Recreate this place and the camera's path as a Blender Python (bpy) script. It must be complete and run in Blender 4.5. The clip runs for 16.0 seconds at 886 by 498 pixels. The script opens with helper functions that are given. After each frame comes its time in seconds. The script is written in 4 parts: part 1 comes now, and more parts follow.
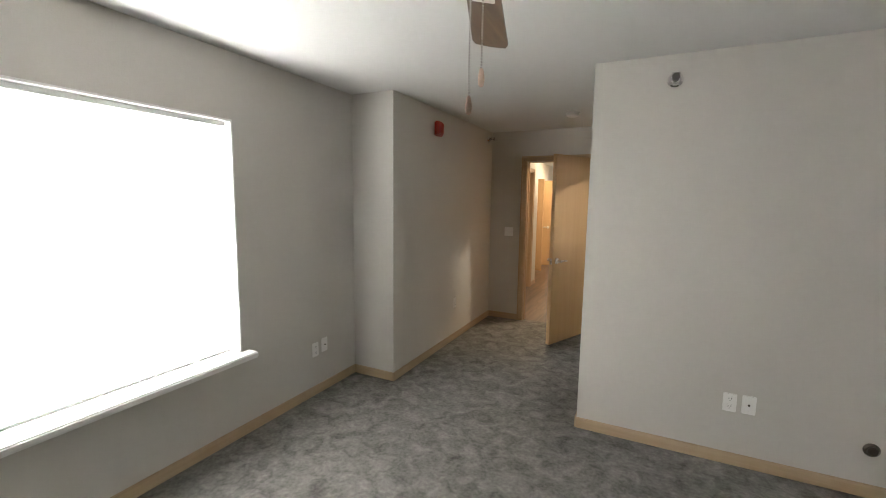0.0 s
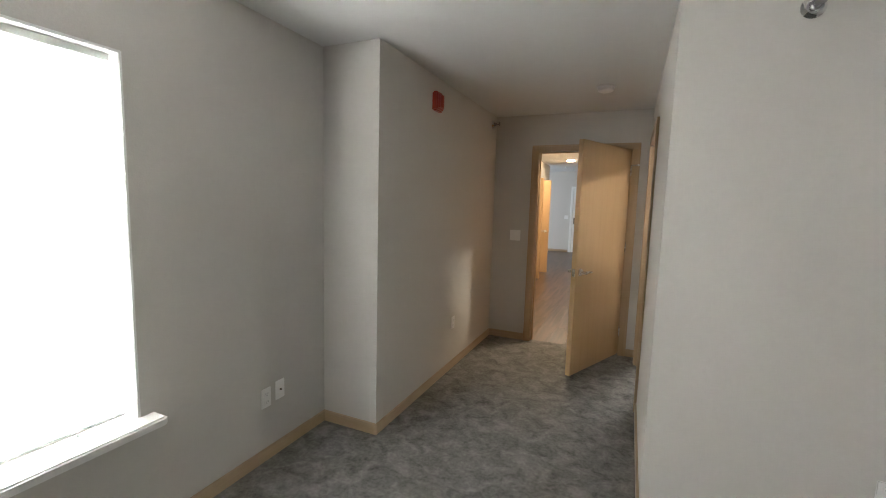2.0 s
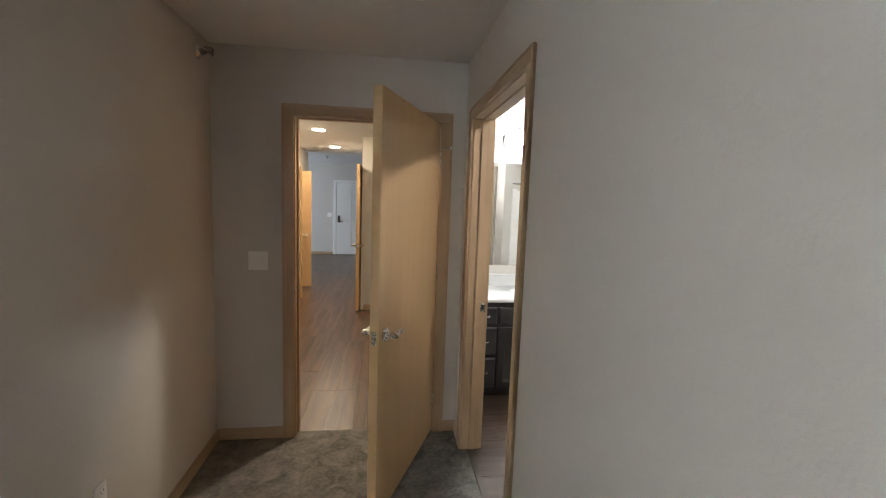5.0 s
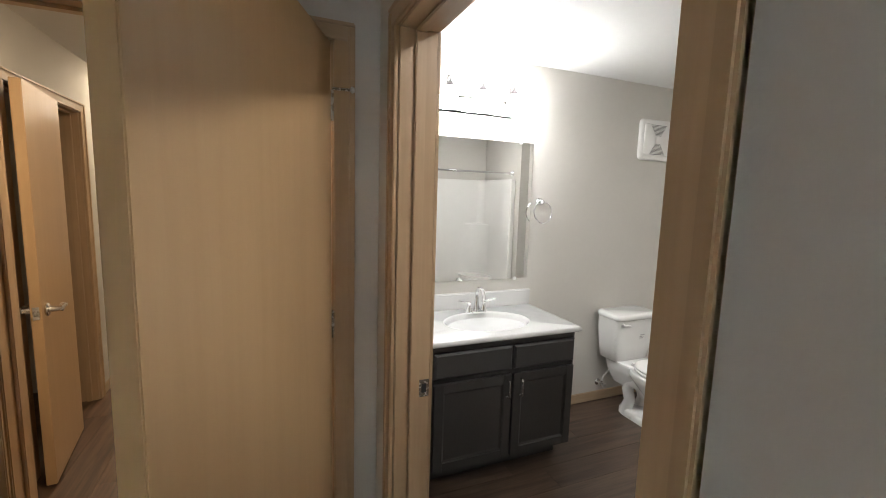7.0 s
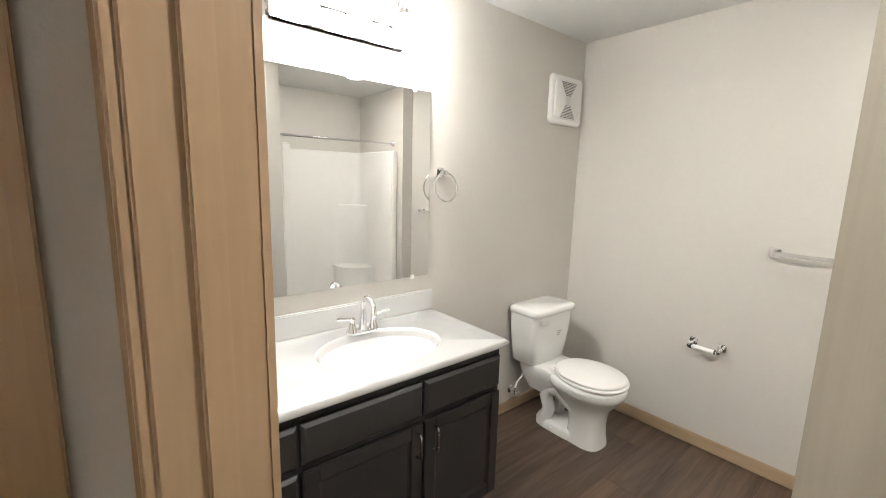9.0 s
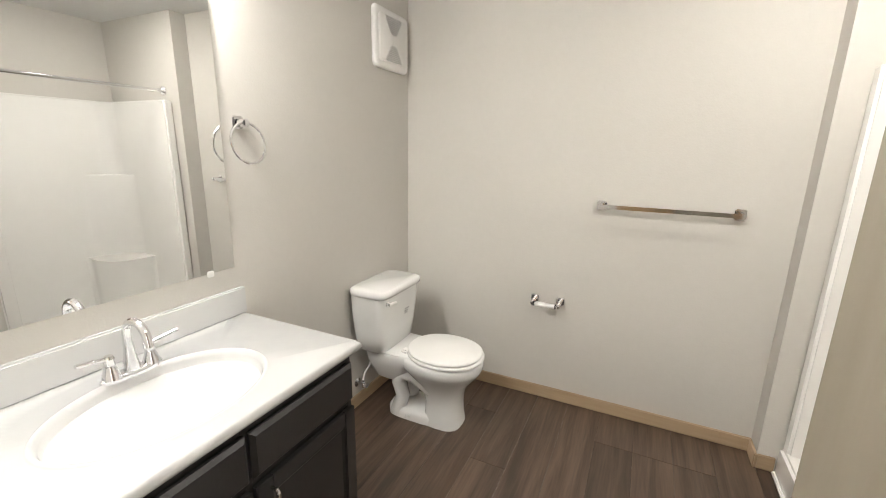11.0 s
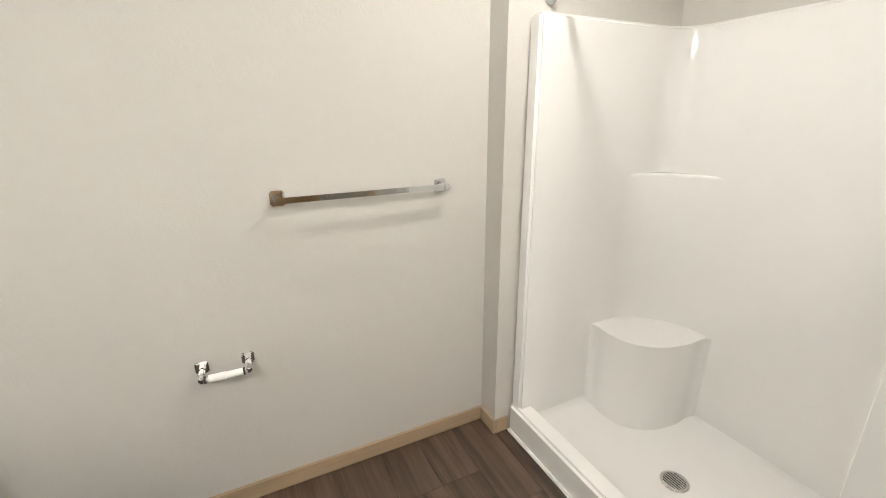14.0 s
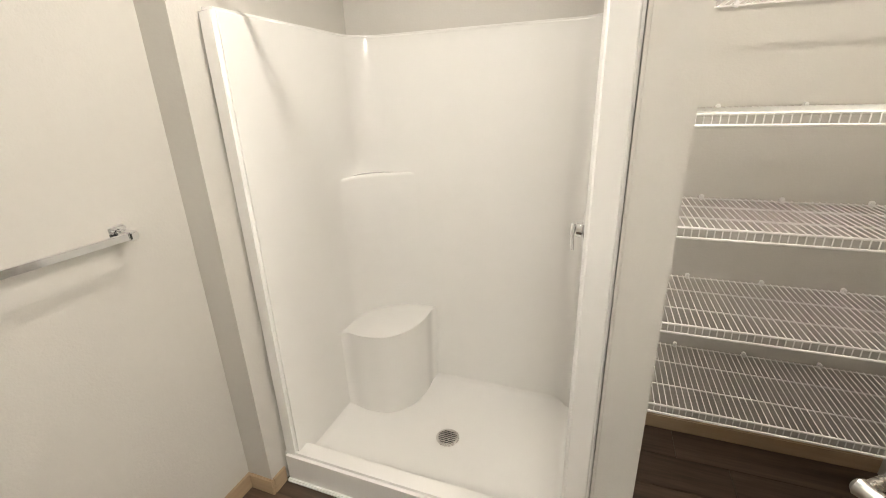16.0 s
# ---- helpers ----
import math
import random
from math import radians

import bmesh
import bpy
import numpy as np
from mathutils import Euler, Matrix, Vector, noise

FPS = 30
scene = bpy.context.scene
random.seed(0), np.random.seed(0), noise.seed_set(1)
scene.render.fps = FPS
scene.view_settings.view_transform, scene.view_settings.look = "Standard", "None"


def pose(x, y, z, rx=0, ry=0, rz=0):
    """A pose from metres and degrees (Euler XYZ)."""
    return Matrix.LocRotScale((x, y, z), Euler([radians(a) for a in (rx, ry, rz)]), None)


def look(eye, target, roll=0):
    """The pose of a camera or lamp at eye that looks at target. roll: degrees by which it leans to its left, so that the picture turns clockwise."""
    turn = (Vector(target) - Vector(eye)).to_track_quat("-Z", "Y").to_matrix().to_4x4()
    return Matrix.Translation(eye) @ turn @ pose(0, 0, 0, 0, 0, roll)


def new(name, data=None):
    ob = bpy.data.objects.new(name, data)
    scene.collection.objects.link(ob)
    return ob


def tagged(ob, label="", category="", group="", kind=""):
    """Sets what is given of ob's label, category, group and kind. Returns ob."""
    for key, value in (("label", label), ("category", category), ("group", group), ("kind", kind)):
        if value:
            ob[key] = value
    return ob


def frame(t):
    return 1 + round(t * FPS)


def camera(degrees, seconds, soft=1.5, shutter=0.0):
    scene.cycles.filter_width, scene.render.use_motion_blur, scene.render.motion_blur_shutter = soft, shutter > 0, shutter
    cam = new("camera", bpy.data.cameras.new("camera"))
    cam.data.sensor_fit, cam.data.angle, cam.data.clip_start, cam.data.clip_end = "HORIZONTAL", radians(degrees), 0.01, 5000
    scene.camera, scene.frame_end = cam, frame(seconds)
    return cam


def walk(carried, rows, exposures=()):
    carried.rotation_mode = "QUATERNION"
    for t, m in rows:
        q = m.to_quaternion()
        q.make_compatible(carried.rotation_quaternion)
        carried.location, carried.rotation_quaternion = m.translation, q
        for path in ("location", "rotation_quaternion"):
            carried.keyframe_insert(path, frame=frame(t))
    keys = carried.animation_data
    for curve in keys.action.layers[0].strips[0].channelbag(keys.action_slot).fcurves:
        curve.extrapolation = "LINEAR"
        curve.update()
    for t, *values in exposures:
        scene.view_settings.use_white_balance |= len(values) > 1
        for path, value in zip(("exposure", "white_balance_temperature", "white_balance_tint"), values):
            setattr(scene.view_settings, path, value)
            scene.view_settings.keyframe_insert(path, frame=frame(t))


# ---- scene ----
cam = camera(93.08, 16.0, soft=1.0)

PATH = [
    (0.0, pose(1.917, -5.300, 1.578, 83.18, -0.77, 26.36)),
    (0.5, pose(1.833, -5.185, 1.551, 83.23, -0.97, 28.55)),
    (1.0, pose(1.687, -5.015, 1.526, 83.29, -1.16, 28.65)),
    (1.5, pose(1.535, -4.786, 1.503, 83.43, -1.38, 27.15)),
    (2.0, pose(1.402, -4.534, 1.501, 83.66, -1.60, 24.04)),
    (2.5, pose(1.288, -4.276, 1.499, 83.79, -1.78, 17.88)),
    (3.0, pose(1.201, -4.007, 1.503, 84.03, -1.82, 12.16)),
    (3.5, pose(1.108, -3.702, 1.515, 84.23, -1.71, 5.92)),
    (4.0, pose(1.011, -3.401, 1.527, 84.22, -1.62, 0.69)),
    (6.5, look((1.113, -1.726, 1.584), (1.77, 0.146, 1.331), 2.2)),
    (7.0, look((1.174, -1.489, 1.567), (1.937, 0.342, 1.318), 1.7)),
    (7.5, look((1.276, -1.291, 1.547), (2.119, 0.506, 1.303), 1.7)),
    (8.0, look((1.393, -1.085, 1.544), (2.34, 0.657, 1.281), 1.7)),
    (10.5, pose(1.660, -0.466, 1.461, 77.57, -1.18, -59.14)),
    (11.0, pose(1.790, -0.412, 1.475, 76.44, -1.04, -64.35)),
    (11.5, pose(1.957, -0.373, 1.497, 75.20, -1.04, -70.29)),
    (12.0, pose(2.128, -0.344, 1.488, 74.52, -0.65, -77.94)),
    (12.5, pose(2.284, -0.272, 1.458, 74.30, -0.38, -86.20)),
    (13.0, pose(2.412, -0.202, 1.454, 73.74, -0.30, -95.04)),
    (13.5, pose(2.516, -0.159, 1.464, 72.97, 0.19, -105.12)),
    (14.0, pose(2.626, -0.111, 1.459, 72.32, 0.50, -115.91)),
    (14.5, pose(2.747, -0.116, 1.452, 71.20, 0.37, -127.72)),
    (15.0, pose(2.830, -0.136, 1.462, 70.62, 0.68, -140.23)),
    (15.5, pose(2.854, -0.124, 1.491, 70.18, 1.27, -152.03)),
    (16.0, pose(2.861, -0.080, 1.534, 70.15, 1.74, -159.79)),
]
walk(cam, PATH, exposures=[(0.0, 0.1, 6450, 10), (2.0, 0.14, 6300, 10), (4.0, 0.1, 6050, 10), (6.3, -0.48, 6100, 10), (7.0, -0.44, 6150, 10), (8.0, -0.2, 6300, 10), (10.5, -0.19, 6500, 10), (12.5, -0.19, 6450, 10), (14.5, -0.22, 6500, 10), (16.0, -0.28, 6850, 10)])
WINDOW_W, SHADE_E, DISC_E, NEAR_DISC_E, HALL_E = 600, 165.0, 215.0, 380.0, 560.0

# ---- light ----
world = bpy.data.worlds.new("sky")
scene.world = world
world.use_nodes = True
wn = world.node_tree.nodes
sky = wn.new("ShaderNodeTexSky")
sky.sky_type, sky.sun_disc = "NISHITA", False
sky.sun_elevation, sky.sun_rotation = radians(40), radians(200)
world.node_tree.links.new(sky.outputs[0], wn["Background"].inputs[0])
wn["Background"].inputs[1].default_value = 0.08


def area_lamp(name, m, sx, sy, watts, color):
    d = bpy.data.lights.new(name, "AREA")
    d.shape, d.size, d.size_y, d.energy, d.color = "RECTANGLE", sx, sy, watts, color
    ob = new(name, d)
    ob.matrix_world = m
    return ob


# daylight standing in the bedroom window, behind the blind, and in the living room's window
area_lamp("window_daylight", look((-0.63, -4.44, 1.31), (2.0, -4.44, 1.31)), 1.84, 1.46, WINDOW_W, (1.0, 0.985, 0.96))
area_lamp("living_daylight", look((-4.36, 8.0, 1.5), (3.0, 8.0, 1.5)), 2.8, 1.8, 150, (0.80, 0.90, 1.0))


# ---- materials ----
def mat(name, rgb, rough=0.6, metal=0.0, grain=0.0, scale=40.0, bump=0.0, bump_scale=200.0, spec=0.5, spread=0.0, coat=0.0, stretch=None):
    """A painted, moulded or metal surface: mottling at two sizes, fine relief, roughness that varies a little."""
    m = bpy.data.materials.new(name)
    m.use_nodes = True
    nt = m.node_tree
    n, l = nt.nodes, nt.links
    p = n["Principled BSDF"]
    p.inputs["Base Color"].default_value = (*rgb, 1)
    p.inputs["Roughness"].default_value = rough
    p.inputs["Metallic"].default_value = metal
    p.inputs["Specular IOR Level"].default_value = spec
    p.inputs["Coat Weight"].default_value = coat
    tc = n.new("ShaderNodeTexCoord")
    src = tc.outputs["Object"]
    if stretch:
        mp = n.new("ShaderNodeMapping")
        mp.inputs["Scale"].default_value = stretch
        l.new(src, mp.inputs[0])
        src = mp.outputs[0]
    if grain or spread:
        a = n.new("ShaderNodeTexNoise")
        a.inputs["Scale"].default_value, a.inputs["Detail"].default_value = scale, 6
        b = n.new("ShaderNodeTexNoise")
        b.inputs["Scale"].default_value, b.inputs["Detail"].default_value = scale * 0.06, 3
        l.new(src, a.inputs[0])
        l.new(src, b.inputs[0])
        add = n.new("ShaderNodeMath")
        add.operation = "ADD"
        l.new(a.outputs[0], add.inputs[0])
        l.new(b.outputs[0], add.inputs[1])
        mr = n.new("ShaderNodeMapRange")
        mr.inputs[1].default_value, mr.inputs[2].default_value = 0.6, 1.4
        mr.inputs[3].default_value, mr.inputs[4].default_value = 1 - grain, 1 + grain
        l.new(add.outputs[0], mr.inputs[0])
        fac = mr.outputs[0]
        if spread:
            oi = n.new("ShaderNodeObjectInfo")
            mr2 = n.new("ShaderNodeMapRange")
            mr2.inputs[3].default_value, mr2.inputs[4].default_value = 1 - spread, 1 + spread
            l.new(oi.outputs["Random"], mr2.inputs[0])
            mu = n.new("ShaderNodeMath")
            mu.operation = "MULTIPLY"
            l.new(fac, mu.inputs[0])
            l.new(mr2.outputs[0], mu.inputs[1])
            fac = mu.outputs[0]
        vm = n.new("ShaderNodeVectorMath")
        vm.operation = "SCALE"
        vm.inputs[0].default_value = rgb
        l.new(fac, vm.inputs["Scale"])
        l.new(vm.outputs[0], p.inputs["Base Color"])
        rr = n.new("ShaderNodeMapRange")
        rr.inputs[1].default_value, rr.inputs[2].default_value = 0.6, 1.4
        rr.inputs[3].default_value, rr.inputs[4].default_value = max(0.02, rough - 0.06), min(1, rough + 0.06)
        l.new(add.outputs[0], rr.inputs[0])
        l.new(rr.outputs[0], p.inputs["Roughness"])
    if bump:
        c = n.new("ShaderNodeTexNoise")
        c.inputs["Scale"].default_value, c.inputs["Detail"].default_value = bump_scale, 4
        l.new(src, c.inputs[0])
        bp = n.new("ShaderNodeBump")
        bp.inputs["Strength"].default_value, bp.inputs["Distance"].default_value = bump, 0.004
        l.new(c.outputs[0], bp.inputs["Height"])
        l.new(bp.outputs[0], p.inputs["Normal"])
    return m


def wood(name, light, dark, axis, rough=0.45, scale=9.0, spread=0.12, bump=0.08, contrast=1.0):
    """Wood with long streaks along one axis; the pieces differ by Object Info's Random."""
    m = bpy.data.materials.new(name)
    m.use_nodes = True
    nt = m.node_tree
    n, l = nt.nodes, nt.links
    p = n["Principled BSDF"]
    tc = n.new("ShaderNodeTexCoord")
    oi = n.new("ShaderNodeObjectInfo")
    shift = n.new("ShaderNodeVectorMath")
    shift.operation = "MULTIPLY_ADD"
    comb = n.new("ShaderNodeCombineXYZ")
    for k in range(3):
        l.new(oi.outputs["Random"], comb.inputs[k])
    shift.inputs[1].default_value = (17.0, 23.0, 31.0)
    l.new(comb.outputs[0], shift.inputs[0])
    l.new(tc.outputs["Object"], shift.inputs[2])
    mp = n.new("ShaderNodeMapping")
    st = [7.0, 7.0, 7.0]
    st["xyz".index(axis)] = 0.45
    mp.inputs["Scale"].default_value = st
    l.new(shift.outputs[0], mp.inputs[0])
    a = n.new("ShaderNodeTexNoise")
    a.inputs["Scale"].default_value, a.inputs["Detail"].default_value, a.inputs["Distortion"].default_value = scale * 0.35, 8, 0.6
    b = n.new("ShaderNodeTexNoise")
    b.inputs["Scale"].default_value, b.inputs["Detail"].default_value = scale * 2.2, 5
    l.new(mp.outputs[0], a.inputs[0])
    l.new(mp.outputs[0], b.inputs[0])
    mixn = n.new("ShaderNodeMath")
    mixn.operation = "MULTIPLY_ADD"
    mixn.inputs[1].default_value = 0.35
    l.new(b.outputs[0], mixn.inputs[0])
    l.new(a.outputs[0], mixn.inputs[2])
    ramp = n.new("ShaderNodeValToRGB")
    ramp.color_ramp.elements[0].position, ramp.color_ramp.elements[1].position = 0.675 - 0.2 / contrast, 0.675 + 0.2 / contrast
    ramp.color_ramp.elements[0].color, ramp.color_ramp.elements[1].color = (*dark, 1), (*light, 1)
    l.new(mixn.outputs[0], ramp.inputs[0])
    mr = n.new("ShaderNodeMapRange")
    mr.inputs[3].default_value, mr.inputs[4].default_value = 1 - spread, 1 + spread
    l.new(oi.outputs["Random"], mr.inputs[0])
    vm = n.new("ShaderNodeVectorMath")
    vm.operation = "SCALE"
    l.new(ramp.outputs[0], vm.inputs[0])
    l.new(mr.outputs[0], vm.inputs["Scale"])
    l.new(vm.outputs[0], p.inputs["Base Color"])
    p.inputs["Roughness"].default_value = rough
    bp = n.new("ShaderNodeBump")
    bp.inputs["Strength"].default_value, bp.inputs["Distance"].default_value = bump, 0.003
    l.new(mixn.outputs[0], bp.inputs["Height"])
    l.new(bp.outputs[0], p.inputs["Normal"])
    return m


def glow(name, rgb, strength):
    m = bpy.data.materials.new(name)
    m.use_nodes = True
    p = m.node_tree.nodes["Principled BSDF"]
    p.inputs["Base Color"].default_value = (0.9, 0.9, 0.88, 1)
    p.inputs["Emission Color"].default_value = (*rgb, 1)
    p.inputs["Emission Strength"].default_value = strength
    return m


def carpet_mat():
    m = mat("carpet_pile", (0.2, 0.19, 0.175), rough=0.95, spec=0.15)
    nt = m.node_tree
    n, l = nt.nodes, nt.links
    p = n["Principled BSDF"]
    tc = n.new("ShaderNodeTexCoord")
    big = n.new("ShaderNodeTexNoise")
    big.inputs["Scale"].default_value, big.inputs["Detail"].default_value, big.inputs["Distortion"].default_value = 9.5, 7, 0.8
    mid = n.new("ShaderNodeTexNoise")
    mid.inputs["Scale"].default_value, mid.inputs["Detail"].default_value = 46, 5
    fine = n.new("ShaderNodeTexNoise")
    fine.inputs["Scale"].default_value, fine.inputs["Detail"].default_value = 420, 3
    for q in (big, mid, fine):
        l.new(tc.outputs["Object"], q.inputs[0])
    m1 = n.new("ShaderNodeMath")
    m1.operation, m1.inputs[1].default_value = "MULTIPLY_ADD", 0.55
    l.new(mid.outputs[0], m1.inputs[0])
    l.new(big.outputs[0], m1.inputs[2])
    m2 = n.new("ShaderNodeMath")
    m2.operation, m2.inputs[1].default_value = "MULTIPLY_ADD", 0.5
    l.new(fine.outputs[0], m2.inputs[0])
    l.new(m1.outputs[0], m2.inputs[2])
    half = n.new("ShaderNodeMath")
    half.operation, half.inputs[1].default_value = "MULTIPLY", 0.5
    l.new(m2.outputs[0], half.inputs[0])
    ramp = n.new("ShaderNodeValToRGB")
    e = ramp.color_ramp.elements
    e[0].position, e[0].color = 0.36, (0.085, 0.082, 0.076, 1)
    e[1].position, e[1].color = 0.66, (0.30, 0.288, 0.268, 1)
    l.new(half.outputs[0], ramp.inputs[0])
    l.new(ramp.outputs[0], p.inputs["Base Color"])
    bp = n.new("ShaderNodeBump")
    bp.inputs["Strength"].default_value, bp.inputs["Distance"].default_value = 0.7, 0.008
    l.new(fine.outputs[0], bp.inputs["Height"])
    l.new(bp.outputs[0], p.inputs["Normal"])
    return m


def slat_mat():
    m = bpy.data.materials.new("blind_slat_vinyl")
    m.use_nodes = True
    nt = m.node_tree
    n, l = nt.nodes, nt.links
    p = n["Principled BSDF"]
    p.inputs["Base Color"].default_value, p.inputs["Roughness"].default_value = (0.86, 0.86, 0.84, 1), 0.4
    tr = n.new("ShaderNodeBsdfTranslucent")
    tr.inputs[0].default_value = (0.9, 0.9, 0.88, 1)
    mx = n.new("ShaderNodeMixShader")
    mx.inputs[0].default_value = 0.6
    l.new(p.outputs[0], mx.inputs[1])
    l.new(tr.outputs[0], mx.inputs[2])
    l.new(mx.outputs[0], n["Material Output"].inputs[0])
    return m


WALL = mat("wall_paint", (0.575, 0.552, 0.513), 0.75, grain=0.02, scale=30, bump=0.22, bump_scale=120, spec=0.3)
CEIL = mat("ceiling_paint", (0.67, 0.665, 0.65), 0.85, grain=0.02, scale=20, bump=0.25, bump_scale=140, spec=0.2)
WHITE = mat("white_paint", (0.80, 0.80, 0.78), 0.45, grain=0.02, scale=25)
PLASTIC = mat("white_plastic", (0.84, 0.83, 0.81), 0.35, grain=0.015, scale=30)
SLOT = mat("dark_slot", (0.03, 0.03, 0.03), 0.6)
CARPET = carpet_mat()
MAPLE_Z = wood("maple_veneer_upright", (0.505, 0.335, 0.175), (0.475, 0.31, 0.158), "z", 0.38, 7, 0.04, 0.02)
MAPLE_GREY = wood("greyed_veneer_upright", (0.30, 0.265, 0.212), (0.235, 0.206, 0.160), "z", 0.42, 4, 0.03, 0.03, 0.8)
MAPLE_X = wood("maple_trim_x", (0.46, 0.34, 0.222), (0.385, 0.277, 0.172), "x", 0.42, 8, 0.06, 0.04)
MAPLE_Y = wood("maple_trim_y", (0.46, 0.34, 0.222), (0.385, 0.277, 0.172), "y", 0.42, 8, 0.06, 0.04)
MAPLE_T = wood("maple_trim_upright", (0.45, 0.312, 0.19), (0.385, 0.262, 0.152), "z", 0.42, 8, 0.06, 0.04)
PLANK_X = wood("vinyl_plank_x", (0.108, 0.070, 0.048), (0.036, 0.023, 0.016), "x", 0.34, 8, 0.11, 0.05, 1.05)
PLANK_Y = wood("vinyl_plank_y", (0.135, 0.080, 0.050), (0.052, 0.031, 0.020), "y", 0.34, 8, 0.13, 0.06, 1.2)
GROUT = mat("plank_joint", (0.02, 0.014, 0.011), 0.8)
CHROME = mat("chrome", (0.82, 0.82, 0.83), 0.07, 1.0, grain=0.02, scale=60)
SATIN = mat("satin_dark_nickel", (0.30, 0.29, 0.28), 0.3, 1.0, grain=0.03, scale=80)
NICKEL = mat("brushed_nickel", (0.62, 0.60, 0.57), 0.27, 1.0, grain=0.03, scale=80)
CERAMIC = mat("white_ceramic", (0.78, 0.78, 0.765), 0.08, grain=0.01, scale=12, coat=0.4)
FIBER = mat("shower_gelcoat", (0.83, 0.815, 0.79), 0.05, grain=0.015, scale=10, coat=0.3)
MARBLE = mat("cultured_marble", (0.585, 0.585, 0.58), 0.14, grain=0.02, scale=14, coat=0.2)
ESPRESSO = mat("dark_stained_cabinet", (0.030, 0.028, 0.027), 0.40, grain=0.18, scale=40, bump=0.06, bump_scale=90, stretch=(3, 3, 0.6))
RED = mat("red_plastic", (0.40, 0.035, 0.018), 0.35, grain=0.05, scale=30)
BRONZE = mat("dark_bronze", (0.10, 0.085, 0.07), 0.35, 0.7, grain=0.05, scale=40)
WALNUT = wood("fan_blade_walnut", (0.115, 0.072, 0.045), (0.060, 0.038, 0.026), "y", 0.45, 9, 0.05)
BEECH = mat("turned_wood", (0.62, 0.46, 0.36), 0.5, grain=0.12, scale=50)
RUBBER = mat("white_rubber", (0.7, 0.69, 0.66), 0.6, grain=0.02)
MIRROR = mat("mirror_silver", (0.93, 0.94, 0.935), 0.0, 1.0)
WIRE = mat("white_coated_wire", (0.80, 0.79, 0.76), 0.35, grain=0.02)
BLIND = slat_mat()
GLASS = bpy.data.materials.new("window_glass")
GLASS.use_nodes = True
gp = GLASS.node_tree.nodes["Principled BSDF"]
gp.inputs["Transmission Weight"].default_value, gp.inputs["Roughness"].default_value, gp.inputs["IOR"].default_value = 1.0, 0.0, 1.45
SHADE = glow("lit_frosted_glass", (1.0, 0.975, 0.925), SHADE_E)
DISC = glow("lit_ceiling_diffuser", (1.0, 0.955, 0.885), DISC_E)
NEAR_DISC = glow("lit_ceiling_diffuser_by_door", (1.0, 0.955, 0.885), NEAR_DISC_E)
HALLDISC = glow("lit_hall_diffuser", (1.0, 0.78, 0.52), HALL_E)


# ---- builders ----
def box(bm, x0, x1, y0, y1, z0, z1, bev=0.0, seg=2):
    r = bmesh.ops.create_cube(bm, size=1)
    for v in r["verts"]:
        v.co = ((x0 + x1) / 2 + v.co.x * (x1 - x0), (y0 + y1) / 2 + v.co.y * (y1 - y0), (z0 + z1) / 2 + v.co.z * (z1 - z0))
    if bev:
        es = list({e for v in r["verts"] for e in v.link_edges})
        bmesh.ops.bevel(bm, geom=es, offset=bev, segments=seg, affect="EDGES", clamp_overlap=True)
    return bm


def boxes(*specs, bev=0.0):
    bm = bmesh.new()
    for s in specs:
        box(bm, *s, bev=bev)
    return bm


def ring_pts(c, r, n, m=None, ax=1.0, ay=1.0):
    out = []
    for k in range(n):
        a = 2 * math.pi * k / n
        v = Vector((r * ax * math.cos(a), r * ay * math.sin(a), 0))
        out.append((m @ v if m else v) + Vector(c))
    return out


def loft(bm, rings, cap=True):
    vs = [[bm.verts.new(p) for p in r] for r in rings]
    n = len(vs[0])
    for a, b in zip(vs, vs[1:]):
        for k in range(n):
            bm.faces.new((a[k], a[(k + 1) % n], b[(k + 1) % n], b[k]))
    if cap:
        bm.faces.new(list(reversed(vs[0])))
        bm.faces.new(vs[-1])
    return bm


def axis_matrix(d):
    return Vector(d).normalized().to_track_quat("Z", "Y").to_matrix()


def lathe(bm, base, direction, profile, n=28):
    """profile: (radius, height along direction) pairs."""
    m = axis_matrix(direction)
    rings = []
    for r, h in profile:
        rings.append([m @ Vector((r * math.cos(2 * math.pi * k / n), r * math.sin(2 * math.pi * k / n), h)) + Vector(base) for k in range(n)])
    return loft(bm, rings)


def tube(bm, pts, r, n=12):
    pts = [Vector(p) for p in pts]
    rings = []
    up = None
    for i, p in enumerate(pts):
        d = (pts[min(i + 1, len(pts) - 1)] - pts[max(i - 1, 0)]).normalized()
        if up is None:
            up = Vector((0, 0, 1)) if abs(d.z) < 0.9 else Vector((1, 0, 0))
        s = d.cross(up).normalized()
        up = s.cross(d).normalized()
        rr = r[i] if isinstance(r, (list, tuple)) else r
        rings.append([p + rr * (math.cos(2 * math.pi * k / n) * s + math.sin(2 * math.pi * k / n) * up) for k in range(n)])
    return loft(bm, rings)


def arc(c, r, a0, a1, n, u, v):
    c, u, v = Vector(c), Vector(u), Vector(v)
    return [c + r * (math.cos(radians(a0 + (a1 - a0) * k / n)) * u + math.sin(radians(a0 + (a1 - a0) * k / n)) * v) for k in range(n + 1)]


def mesh_of(name, bm, material, angle=0.6):
    bmesh.ops.recalc_face_normals(bm, faces=bm.faces)
    for f in bm.faces:
        f.smooth = True
    for e in bm.edges:
        if len(e.link_faces) == 2 and e.calc_face_angle(0) > angle:
            e.smooth = False
    me = bpy.data.meshes.new(name)
    bm.to_mesh(me)
    bm.free()
    me.materials.append(material)
    return me


